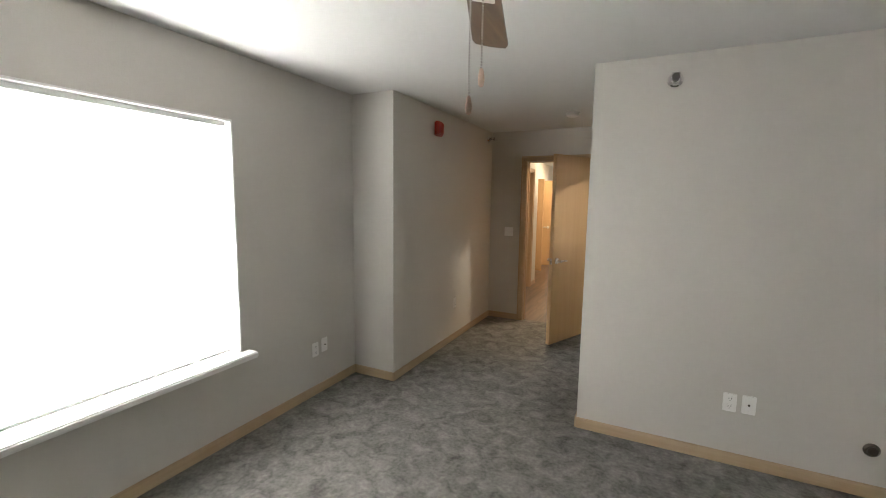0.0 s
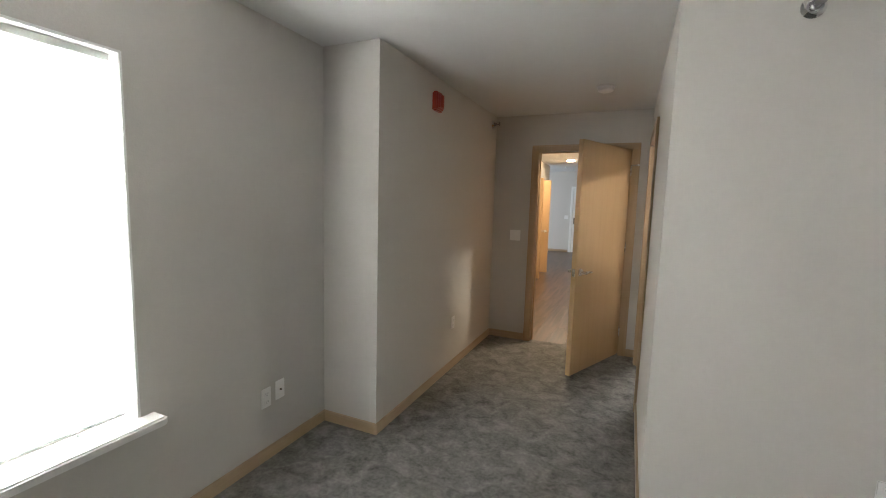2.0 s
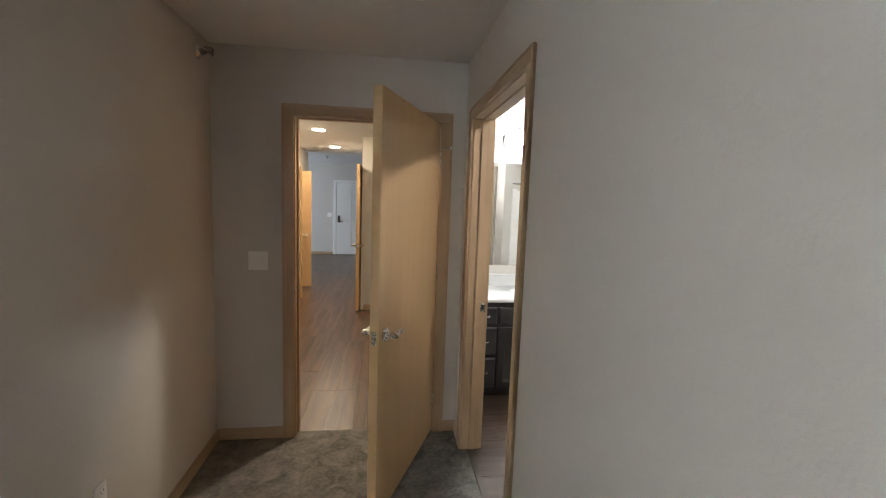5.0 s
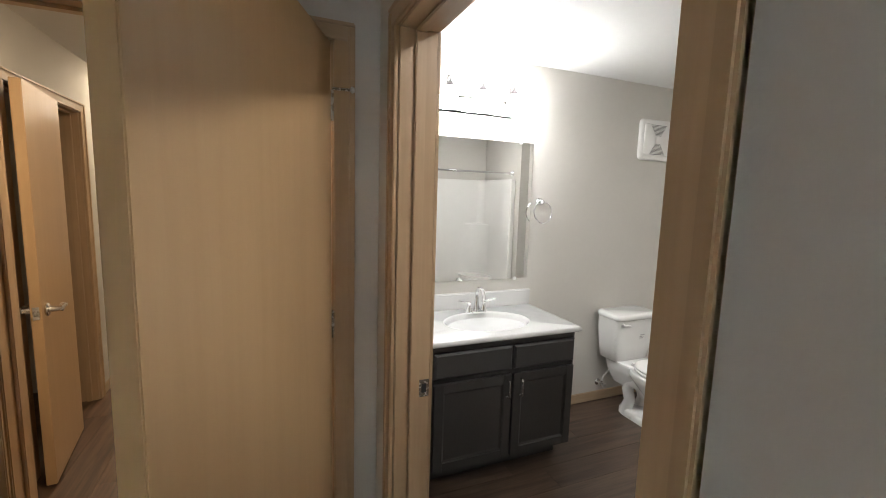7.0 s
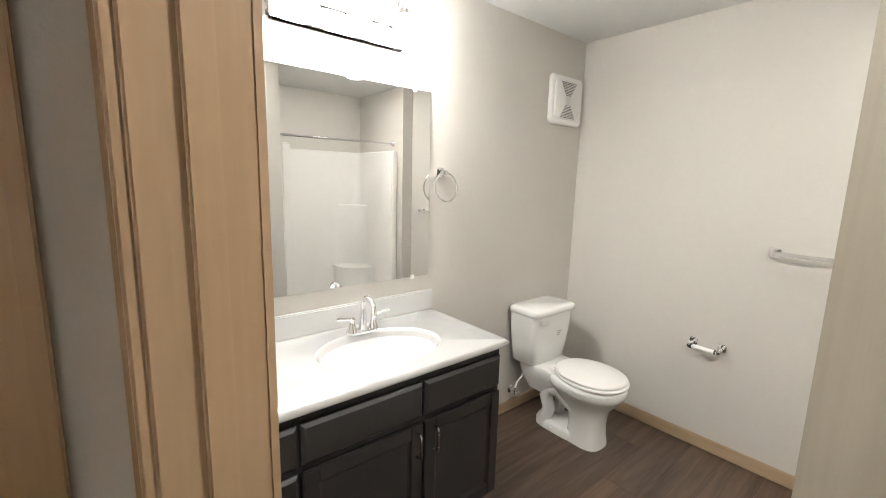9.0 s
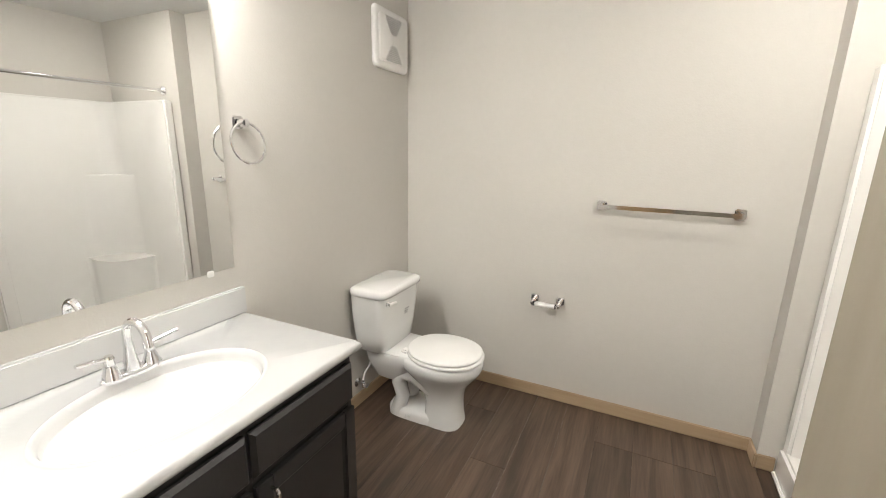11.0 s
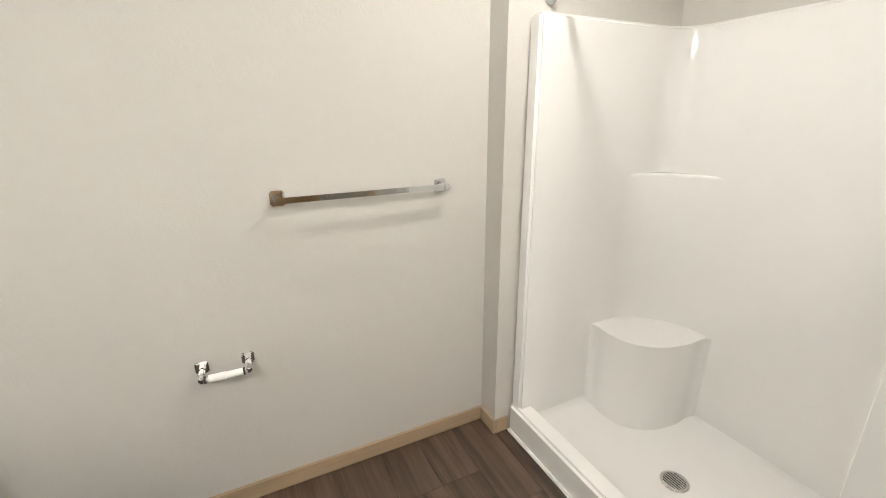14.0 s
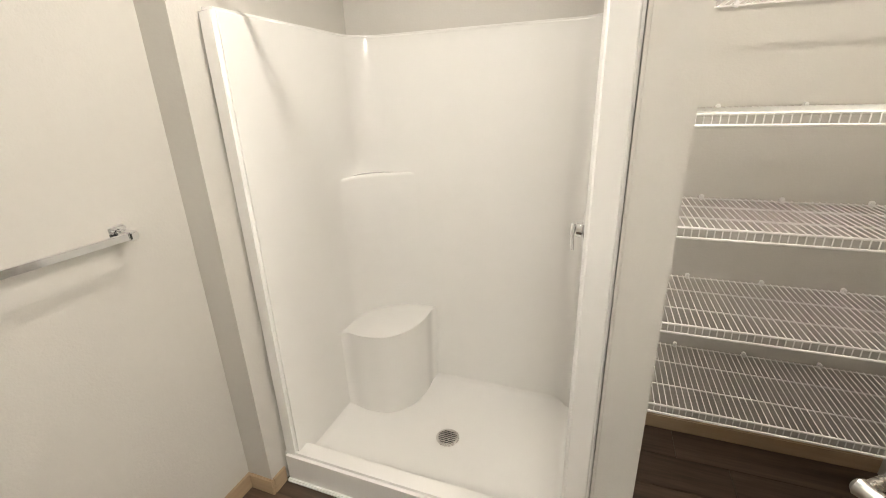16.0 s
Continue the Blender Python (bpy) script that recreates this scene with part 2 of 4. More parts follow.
def part(name, bm, material, parent, label="", angle=0.6):
    ob = new(name, mesh_of(name, bm, material, angle))
    ob.parent = parent
    ob.matrix_parent_inverse = Matrix.Translation(-base_of(parent))
    if label:
        ob["label"] = label
    return ob


BASES = {}


def base_of(ob):
    return BASES.get(ob.name, Vector((0, 0, 0)))


def thing(name, label, category, base, group="", kind=""):
    ob = new(name)
    ob.location = Vector(base) + SHIFT
    ob.empty_display_size = 0.1
    BASES[ob.name] = Vector(base)
    return tagged(ob, label, category, group, kind)


def solid(name, bm, material, label, category="", group="", kind="", angle=0.6):
    return tagged(new(name, mesh_of(name, bm, material, angle)), label, category, group, kind)


H = 2.44
XW, YB, XH, YR = -0.413, -2.356, 1.539, -2.385
XB = 1.66
DX, DY = -0.10, 0.05  # where the bathroom's own origin lies
XE, YN, YJ, XJ = 4.237 + DX, 0.908 + DY, -1.096 + DY, 4.116 + DX
SHIFT = Vector((0, 0, 0))

# ---- structure ----
def structure(name, bm, material, label):
    return solid(name, bm, material, label, kind="structure", angle=0.5)


T = 0.12
WY0, WY1, WZ0, WZ1 = -5.36, -3.512, 0.57, 2.04
SOUTH, EAST = -6.9, 3.75
structure("wall_window", boxes((XW - 0.24, XW, SOUTH, WY0, 0, H), (XW - 0.24, XW, WY1, YB, 0, H), (XW - 0.24, XW, WY0, WY1, 0, WZ0 - 0.04), (XW - 0.24, XW, WY0, WY1, WZ1, H)), WALL, "greige painted bedroom wall with a window opening")
structure("wall_bump", boxes((XW - 0.24, 0.0, YB, 0.0, 0, H)), WALL, "greige painted wall stepping into the bedroom entry")
D1X0, D1X1, DZ = 0.481, 1.375, 2.058
structure("wall_bedroom_door", boxes((-0.3, D1X0 - 0.02, 0.0, T, 0, H), (D1X1 + 0.02, XB, 0.0, T, 0, H), (D1X0 - 0.02, D1X1 + 0.02, 0.0, T, DZ + 0.02, H)), WALL, "greige painted wall round the bedroom doorway")
BY0, BY1 = -1.185, -0.237
structure("wall_entry_side", boxes((XH, XB, YR, BY0 - 0.02, 0, H), (XH, XB, BY1 + 0.02, 0.0, 0, H), (XH, XB, BY0 - 0.02, BY1 + 0.02, DZ + 0.02, H)), WALL, "greige painted wall with the bathroom doorway")
structure("wall_outlet", boxes((XB, EAST, YR, YR + 0.14, 0, H)), WALL, "plain greige bedroom wall with sockets")
structure("wall_bedroom_east", boxes((EAST, EAST + T, SOUTH, YR, 0, H)), WALL, "plain greige bedroom wall")
structure("wall_bedroom_south", boxes((XW - 0.24, EAST + T, SOUTH - T, SOUTH, 0, H)), WALL, "plain greige bedroom wall")
structure("wall_vanity", boxes((XB, XE + T, YN, YN + T, 0, H), (XB - T, XB, T, YN + T, 0, H)), WALL, "greige bathroom wall behind vanity and toilet")
structure("wall_towel", boxes((XE, XE + T, -2.0 + DY, YN, 0, H), (XJ, XE, -2.0 + DY, YJ, 0, H)), WALL, "greige bathroom wall stepping in before the shower")
structure("wall_shower_back", boxes((XB, XE + T, YR + 0.14, -2.0 + DY, 0, H)), WALL, "greige wall behind shower and linen shelves")
structure("wall_partition", boxes((2.784 + DX, 2.900 + DX, -2.0 + DY, -1.165 + DY, 0, H), bev=0.008), WALL, "short textured wall between shower and shelves")
structure("ceiling", boxes((XW - 0.3, XE + T, SOUTH - T, YN + T, H, H + 0.1)), CEIL, "white textured ceiling of bedroom and bathroom")

# hall and living room beyond the bedroom door
structure("wall_hall_left", boxes((-0.13, -0.01, T, 1.26, 0, H), (-0.13, -0.01, 2.20, 2.58, 0, H), (-0.13, -0.01, 1.26, 2.20, 2.08, H)), WALL, "cream hall wall with a doorway")
structure("wall_hall_closet", boxes((-0.57, -0.45, 2.58, 5.9, 0, H), (-0.57, -0.13, 2.46, 2.58, 0, H)), WALL, "cream hall wall beside the closet")
structure("wall_hall_right", boxes((1.53, XB, YN + T, 3.3, 0, H), (0.72, XB, 3.3, 5.5, 0, H)), WALL, "cream hall wall stepping in")
structure("wall_living_far", boxes((-4.4, 4.2, 9.6, 9.72, 0, 2.6)), WALL, "far living room wall round the entry door")
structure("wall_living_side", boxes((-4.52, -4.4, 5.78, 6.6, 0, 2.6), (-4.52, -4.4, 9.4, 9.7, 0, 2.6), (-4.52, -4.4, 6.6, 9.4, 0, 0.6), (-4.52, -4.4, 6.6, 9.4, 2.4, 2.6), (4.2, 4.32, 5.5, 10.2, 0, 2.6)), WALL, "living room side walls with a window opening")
structure("wall_living_near", boxes((-4.4, -0.54, 5.78, 5.9, 0, 2.6), (XB, 4.2, 5.4, 5.5, 0, 2.6)), WALL, "living room wall beside the hall")
structure("wall_hall_room", boxes((-1.6, -1.5, 0.3, 2.46, 0, H), (-1.5, -0.3, 0.2, 0.3, 0, H), (-1.5, -0.57, 2.46, 2.56, 0, H)), WALL, "walls of the room behind the hall door")
structure("ceiling_hall", boxes((-1.6, XB, T, 5.5, H, H + 0.1), (-0.54, XB, 5.5, 5.56, H, 2.7)), CEIL, "white hall ceiling")
structure("ceiling_living", boxes((-4.5, 4.3, 5.56, 10.3, 2.6, 2.7)), CEIL, "white living room ceiling")

structure("floor_bedroom", boxes((XW - 0.3, EAST, SOUTH, YR + 0.07, -0.1, 0.0), (XW - 0.3, 1.59, YR + 0.07, 0.06, -0.1, 0.0)), CARPET, "grey mottled cut-pile carpet")
BATH_FLOOR = structure("floor_bathroom", boxes((1.60, XE + T, YR + 0.15, YN, -0.1, -0.004)), GROUT, "dark brown vinyl plank floor in the bathroom")
HALL_FLOOR = structure("floor_hall", boxes((-4.5, 4.3, 0.06, 10.3, -0.1, -0.004)), GROUT, "brown vinyl plank floor in hall and living room")
thr = structure("threshold", boxes((1.575, 1.615, BY0, BY1, -0.01, 0.006), bev=0.003), BRONZE, "thin dark strip between carpet and vinyl")


def board(x0, x1, y0, y1, h=0.078, name="baseboard", label="light maple baseboard along the wall"):
    """A baseboard with an eased top, as a box along x or y."""
    bm = bmesh.new()
    box(bm, x0, x1, y0, y1, 0.001, h, 0.004, 2)
    return structure(name, bm, MAPLE_X if x1 - x0 > y1 - y0 else MAPLE_Y, label)


b = 0.012
board(XW, XW + b, SOUTH, YB)
board(XW, 0.0, YB - b, YB)
board(0.0, b, YB - b, 0.0)
board(b, 0.405, -b, 0.0)
board(1.451, XH, -b, 0.0)
board(XH - b, XH, YR - b, BY0 - 0.068)
board(XH - b, XH, BY1 + 0.068, -b)
board(XH, EAST, YR - b, YR)
board(2.94 + DX, XE, YN - b, YN)
board(XE - b, XE, YJ, YN - b)
board(XJ - b, XE - b, YJ, YJ + b)
board(XJ - b, XJ, -1.168 + DY, YJ)
board(XB, 2.784 + DX, -2.0 + DY, -2.0 + DY + b)
board(XB, XB + b, -1.85, BY0 - 0.068)
board(2.784 + DX - b, 2.784 + DX, -1.98 + DY, -1.165 + DY)
board(-0.01, -0.01 + b, 2.27, 2.58)
board(-0.45, -0.45 + b, 2.58, 4.3)
board(0.76, 1.5, 3.3 - b, 3.3)
board(-4.4, -0.40, 9.6 - b, 9.6)
board(0.72, 4.2, 9.6 - b, 9.6)


def door_frame(name, label, along, a0, a1, near, far, strike=None, cw=0.076):
    """Jambs, stops and casing round an opening from a0 to a1 along x or y, in a wall from near to far."""
    fr = thing(name, label, "door frame", ((a0 + a1) / 2, (near + far) / 2, 0) if along == "x" else ((near + far) / 2, (a0 + a1) / 2, 0), kind="structure")
    wood_h = MAPLE_X if along == "x" else MAPLE_Y

    def bx(u0, u1, v0, v1, z0, z1, bev=0.003):
        bm = bmesh.new()
        if along == "x":
            return box(bm, u0, u1, v0, v1, z0, z1, bev)
        return box(bm, v0, v1, u0, u1, z0, z1, bev)

    part("jamb", bx(a0 - 0.02, a0, near, far, 0, DZ), MAPLE_T, fr)
    part("jamb", bx(a1, a1 + 0.02, near, far, 0, DZ), MAPLE_T, fr)
    part("head_jamb", bx(a0 - 0.02, a1 + 0.02, near, far, DZ, DZ + 0.02), wood_h, fr)
    mid = (near + far) / 2
    part("door_stop", bx(a0, a0 + 0.011, mid - 0.012, mid + 0.022, 0, DZ), MAPLE_T, fr)
    part("door_stop", bx(a1 - 0.011, a1, mid - 0.012, mid + 0.022, 0, DZ), MAPLE_T, fr)
    part("door_stop", bx(a0 + 0.011, a1 - 0.011, mid - 0.012, mid + 0.022, DZ - 0.011, DZ), wood_h, fr)
    for side, sgn in ((near, -1), (far, 1)):
        s0, s1 = (side - 0.014, side) if sgn < 0 else (side, side + 0.014)
        o0, o1 = (side - 0.019, side) if sgn < 0 else (side, side + 0.019)
        for u0, u1, w0, w1 in ((a0 - cw, a0 - 0.006, a0 - cw, a0 - cw + 0.024), (a1 + 0.006, a1 + cw, a1 + cw - 0.024, a1 + cw)):
            c = part("casing", bx(u0, u1, s0, s1, 0, DZ + 0.006), MAPLE_T, fr)
            part("casing_lip", bx(w0, w1, o0, o1, 0, DZ + 0.050, 0.004), MAPLE_T, c)
        c = part("head_casing", bx(a0 - cw, a1 + cw, s0, s1, DZ + 0.006, DZ + 0.066), wood_h, fr)
        part("casing_lip", bx(a0 - cw, a1 + cw, o0, o1, DZ + 0.050, DZ + 0.066, 0.004), wood_h, c)
    if strike:
        u0, u1, v = strike
        s = part("strike_plate", bx(u0, u1, v - 0.018, v + 0.018, 0.90, 0.96, 0.001), NICKEL, fr, "brushed metal strike plate")
        part("strike_hole", bx(u0 - 0.001, u1 + 0.001, v - 0.008, v + 0.008, 0.915, 0.945, 0.0), SLOT, s)
    return fr


door_frame("door_frame_1", "light maple door frame of the bedroom doorway", "x", D1X0, D1X1, 0.0, T)
door_frame("door_frame_2", "light maple door frame of the bathroom doorway", "y", BY0, BY1, XH, XB, strike=(BY1 - 0.003, BY1, XB - 0.02), cw=0.068)
door_frame("door_frame_3", "light maple door frame in the hall", "y", 1.28, 2.18, -0.13, -0.01)

# window: reveal, sill, frame, panes
win = thing("window_1", "white bedroom window with drawn mini blind", "window", (XW - 0.1, -4.4, WZ0), kind="structure")
part("reveal", boxes((XW - 0.24, XW + 0.002, WY1 - 0.012, WY1, WZ0, WZ1), (XW - 0.24, XW + 0.002, WY0, WY0 + 0.012, WZ0, WZ1), (XW - 0.24, XW + 0.002, WY0, WY1, WZ1 - 0.012, WZ1), bev=0.003), WHITE, win)
sill = bmesh.new()
box(sill, XW - 0.24, XW + 0.085, WY0 - 0.06, WY1 + 0.06, WZ0 - 0.04, WZ0, 0.008, 3)
part("window_sill", sill, WHITE, win, "deep white sill with a rounded nose")
for y0, y1 in ((WY0 + 0.012, -4.44), (-4.40, WY1 - 0.012)):
    f = part("sash", boxes((-0.60, -0.56, y0, y0 + 0.05, WZ0, WZ1 - 0.012), (-0.60, -0.56, y1 - 0.05, y1, WZ0, WZ1 - 0.012), (-0.60, -0.56, y0 + 0.05, y1 - 0.05, WZ0, WZ0 + 0.05), (-0.60, -0.56, y0 + 0.05, y1 - 0.05, WZ1 - 0.062, WZ1 - 0.012), bev=0.003), WHITE, win)
    g = part("pane", boxes((-0.583, -0.577, y0 + 0.05, y1 - 0.05, WZ0 + 0.05, WZ1 - 0.062)), GLASS, f)
    g.visible_shadow = False
part("mullion", boxes((-0.605, -0.555, -4.44, -4.40, WZ0, WZ1 - 0.012), bev=0.003), WHITE, win)

# mini blind: head rail, slats, ladder cords, bottom rail
blind = thing("window_blind", "white closed mini blind glowing with daylight", "blind", (XW - 0.06, -4.4, WZ0))
BX = XW - 0.055
part("head_rail", boxes((BX - 0.02, BX + 0.02, WY0 + 0.02, WY1 - 0.022, WZ1 - 0.042, WZ1 - 0.014), bev=0.003), WHITE, blind)
part("bottom_rail", boxes((BX - 0.012, BX + 0.012, WY0 + 0.025, WY1 - 0.03, WZ0 + 0.014, WZ0 + 0.030), bev=0.004), WHITE, blind)
slat = bmesh.new()
ly = (WY1 - 0.03) - (WY0 + 0.025)
prof = [(-0.0125 + 0.025 * k / 4, 0.0022 * (1 - ((k - 2) / 2) ** 2)) for k in range(5)]
tilt = radians(80)
rows2 = []
for yy in (-ly / 2, ly / 2):
    rows2.append([Vector((c * math.cos(tilt) - h * math.sin(tilt), yy, c * math.sin(tilt) + h * math.cos(tilt))) for c, h in prof])
va = [[slat.verts.new(p) for p in r] for r in rows2]
for k in range(4):
    slat.faces.new((va[0][k], va[0][k + 1], va[1][k + 1], va[1][k]))
slat_me = mesh_of("slat", slat, BLIND, 3.0)
z = WZ0 + 0.042
while z < WZ1 - 0.05:
    s = new("slat", slat_me)
    s.parent = blind
    s.matrix_parent_inverse = Matrix.Translation(-base_of(blind))
    s.matrix_basis = pose(BX, (WY0 + 0.025 + WY1 - 0.03) / 2, z, random.uniform(-0.1, 0.1), random.uniform(-2, 2), 0)
    z += 0.0205
for yy in (WY0 + 0.2, -4.75, -4.1, WY1 - 0.2):
    part("ladder_cord", tube(bmesh.new(), [(BX + 0.012, yy, WZ0 + 0.02), (BX + 0.012, yy, WZ1 - 0.04)], 0.0010, 6), WHITE, blind)
    part("cord_button", lathe(bmesh.new(), (BX + 0.012, yy, WZ0 + 0.006), (0, 0, 1), [(0.005, 0), (0.006, 0.004), (0.004, 0.010)], 12), PLASTIC, blind)


# ---- doors ----
def lever(parent, p, out, along, name="lever_handle"):
    """A lever: rose, neck and a bent grip. out: away from the leaf; along: the way that the grip points."""
    p, out, along = Vector(p), Vector(out), Vector(along)
    up = Vector((0, 0, 1))
    h = part(name, lathe(bmesh.new(), p, out, [(0.033, 0.0), (0.034, 0.006), (0.030, 0.011), (0.016, 0.013), (0.0135, 0.05), (0.0155, 0.062), (0.010, 0.068)], 28), NICKEL, parent, "brushed nickel lever")
    g = [p + out * 0.052, p + out * 0.056 + along * 0.02, p + out * 0.058 + along * 0.06 + up * 0.004, p + out * 0.056 + along * 0.095, p + out * 0.045 + along * 0.118 - up * 0.003, p + out * 0.028 + along * 0.122 - up * 0.004]
    part("grip", tube(bmesh.new(), g, [0.011, 0.011, 0.0095, 0.009, 0.0085, 0.007], 14), NICKEL, h)
    return h


def flush_door(name, label, hinge, angle, width, grip_sides=(1, -1), height=2.035, z0=0.018, group="", hinges=True, thick=0.044, levers=True, pin=False, veneer=None):
    """A flush maple door. The leaf runs from the hinge along the angle (degrees from +x)."""
    d = Vector((math.cos(radians(angle)), math.sin(radians(angle)), 0))
    nrm = Vector((-d.y, d.x, 0))
    hx = Vector((hinge[0], hinge[1], 0))
    ob = thing(name, label, "door", (hx.x, hx.y, 0), group)
    m = Matrix.Translation(hx) @ Matrix.Rotation(radians(angle), 4, "Z")
    bm = bmesh.new()
    box(bm, 0.003, width, -thick / 2, thick / 2, z0, z0 + height, 0.0025, 2)
    bm.transform(m)
    leaf = part("leaf", bm, veneer or MAPLE_Z, ob)
    if levers:
        for s in grip_sides:
            lever(ob, hx + d * (width - 0.07) + nrm * (s * thick / 2) + Vector((0, 0, 0.935)), nrm * s, -d)
        bm = bmesh.new()
        box(bm, width - 0.001, width + 0.0015, -0.013, 0.013, 0.90, 0.965, 0.0006, 1)
        box(bm, width, width + 0.010, -0.007, 0.007, 0.922, 0.948, 0.002, 1)
        bm.transform(m)
        part("latch", bm, NICKEL, ob)
    if hinges:
        for zz in (0.20, 1.058, 1.805):
            bm = bmesh.new()
            lathe(bm, hx + Vector((0, 0, zz)) - d * 0.004 + nrm * (hinges * thick / 2), (0, 0, 1), [(0.006, 0), (0.007, 0.004), (0.007, 0.096), (0.006, 0.1)], 14)
            hn = part("hinge", bm, NICKEL, ob, "brushed metal hinge")
            bm = bmesh.new()
            box(bm, 0.0, 0.004, -thick / 2, thick / 2, zz, zz + 0.1, 0.0)
            bm.transform(m)
            part("hinge_plate", bm, NICKEL, hn)
            if pin and zz > 1.5:
                q = hx + Vector((0, 0, zz + 0.104)) + nrm * (hinges * (thick / 2 + 0.004))
                arm = nrm * hinges
                part("hinge_pin_stop", tube(bmesh.new(), [q, q + arm * 0.03 - d * 0.01, q + arm * 0.062 - d * 0.02], 0.005, 10), NICKEL, hn)
                part("stop_pad", lathe(bmesh.new(), q + arm * 0.058 - d * 0.018, arm, [(0.010, 0), (0.011, 0.004), (0.008, 0.010)], 14), RUBBER, hn)
    return ob


flush_door("bedroom_door", "flush light maple bedroom door standing open into the carpeted entry", (1.352, -0.007), math.degrees(math.atan2(-0.826, -0.361)), 0.902, hinges=1, pin=True)
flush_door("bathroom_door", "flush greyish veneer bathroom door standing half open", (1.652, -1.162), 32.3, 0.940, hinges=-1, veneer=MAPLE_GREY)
flush_door("hall_door", "flush light maple hall door standing ajar", (0.025, 1.72), -82.4, 0.595, hinges=0)
flush_door("hall_side_door", "flush light maple door standing open against the hall wall", (0.70, 4.02), -91.5, 0.86, hinges=0)
for hy, lev in ((4.03, False), (4.85, True)):
    flush_door("closet_door", "flush maple closet door leaf standing open in the hall" + (" with lever" if lev else ""), (-0.445, hy), -18 if not lev else 3, 0.245 if not lev else 0.225, hinges=0, levers=lev, thick=0.035, height=2.02, group="hall closet doors", grip_sides=(-1,))

# white six-panel entry door on the far wall
ent = thing("entry_door", "closed white six-panel entry door with dark lever lock", "door", (0.16, 9.6, 0))
part("leaf", boxes((-0.30, 0.615, 9.565, 9.598, 0.01, 2.04), bev=0.003), WHITE, ent)
for z0, z1 in ((0.22, 0.80), (1.0, 1.55), (1.66, 1.90)):
    for x0 in (-0.19, 0.20):
        part("panel", boxes((x0, x0 + 0.30, 9.550, 9.566, z0, z1), bev=0.012), WHITE, ent)
part("casing", boxes((-0.385, -0.315, 9.57, 9.599, 0, 2.05), (0.63, 0.70, 9.57, 9.599, 0, 2.05), (-0.385, 0.70, 9.57, 9.599, 2.05, 2.12), bev=0.004), WHITE, ent)
lk = part("lock_plate", boxes((-0.27, -0.20, 9.545, 9.565, 0.92, 1.12), bev=0.006), BRONZE, ent, "dark electronic lock plate")
part("lever", tube(bmesh.new(), [(-0.235, 9.545, 0.96), (-0.235, 9.50, 0.96), (-0.12, 9.50, 0.96)], 0.011, 10), BRONZE, lk)


# ---- electrical plates ----
def plate(name, label, p, normal, kind, w=0.070, h=0.114):
    """A wall plate with its fittings, at p, facing along normal."""
    n = Vector(normal)
    m = Matrix.Translation(p) @ axis_up(n)
    ob = thing(name, label, "wall plate", p)

    def q(pname, material, parent, *bx, bev=0.0):
        bm = boxes(*bx, bev=bev)
        bm.transform(m)
        return part(pname, bm, material, parent)

    pl = q("cover", PLASTIC, ob, (-w / 2, w / 2, -0.001, 0.006, -h / 2, h / 2), bev=0.004)
    if kind == "outlet":
        for zz in (-0.024, 0.024):
            f = q("receptacle", PLASTIC, ob, (-0.017, 0.017, 0.005, 0.009, zz - 0.016, zz + 0.016), bev=0.002)
            q("slot", SLOT, f, (-0.008, -0.006, 0.008, 0.0095, zz - 0.003, zz + 0.007))
            q("slot", SLOT, f, (0.006, 0.008, 0.008, 0.0095, zz - 0.003, zz + 0.007))
            q("slot", SLOT, f, (-0.002, 0.002, 0.008, 0.0095, zz - 0.011, zz - 0.007))
    elif kind == "coax":
        bm = lathe(bmesh.new(), (0, 0.005, 0), (0, 1, 0), [(0.006, 0), (0.006, 0.004), (0.0045, 0.005), (0.0045, 0.011), (0.001, 0.011)], 12)
        bm.transform(m)
        part("coax_jack", bm, BRONZE, ob)
    else:
        for xx in ((-0.023, 0.023) if kind == "double" else (0.0,)):
            f = q("toggle_surround", PLASTIC, ob, (xx - 0.006, xx + 0.006, 0.005, 0.0075, -0.013, 0.013), bev=0.001)
            q("toggle", PLASTIC, f, (xx - 0.0035, xx + 0.0035, 0.006, 0.017, 0.000, 0.010), bev=0.0012)
    for zz in (-0.042, 0.042):
        bm = lathe(bmesh.new(), (0, 0.0055, zz if kind != "outlet" else 0.0), (0, 1, 0), [(0.003, 0), (0.003, 0.001), (0.001, 0.0014)], 10)
        bm.transform(m)
        part("screw", bm, PLASTIC, ob)
        if kind == "outlet":
            break
    return ob


def axis_up(n):
    """Turns +y to n, keeping z up."""
    return Matrix.Rotation(math.atan2(-n.x, n.y), 4, "Z")


plate("outlet", "white duplex outlet on the window wall", (XW, -2.855, 0.372), (1, 0, 0), "outlet")
plate("cable_jack", "white coax wall plate beside the outlet", (XW, -2.752, 0.384), (1, 0, 0), "coax")
plate("outlet", "white duplex outlet on the plain bedroom wall", (2.41, YR, 0.39), (0, -1, 0), "outlet")
plate("cable_jack", "white coax wall plate on the plain bedroom wall", (2.505, YR, 0.393), (0, -1, 0), "coax")
plate("outlet", "white duplex outlet on the entry wall", (0.0, -1.105, 0.425), (1, 0, 0), "outlet")
plate("light_switch", "white double toggle switch beside the bedroom door", (0.260, 0.0, 1.165), (0, -1, 0), "double", 0.116, 0.116)
plate("light_switch", "white switch on the far living room wall", (-0.50, 9.6, 1.13), (0, -1, 0), "double", 0.12, 0.12)


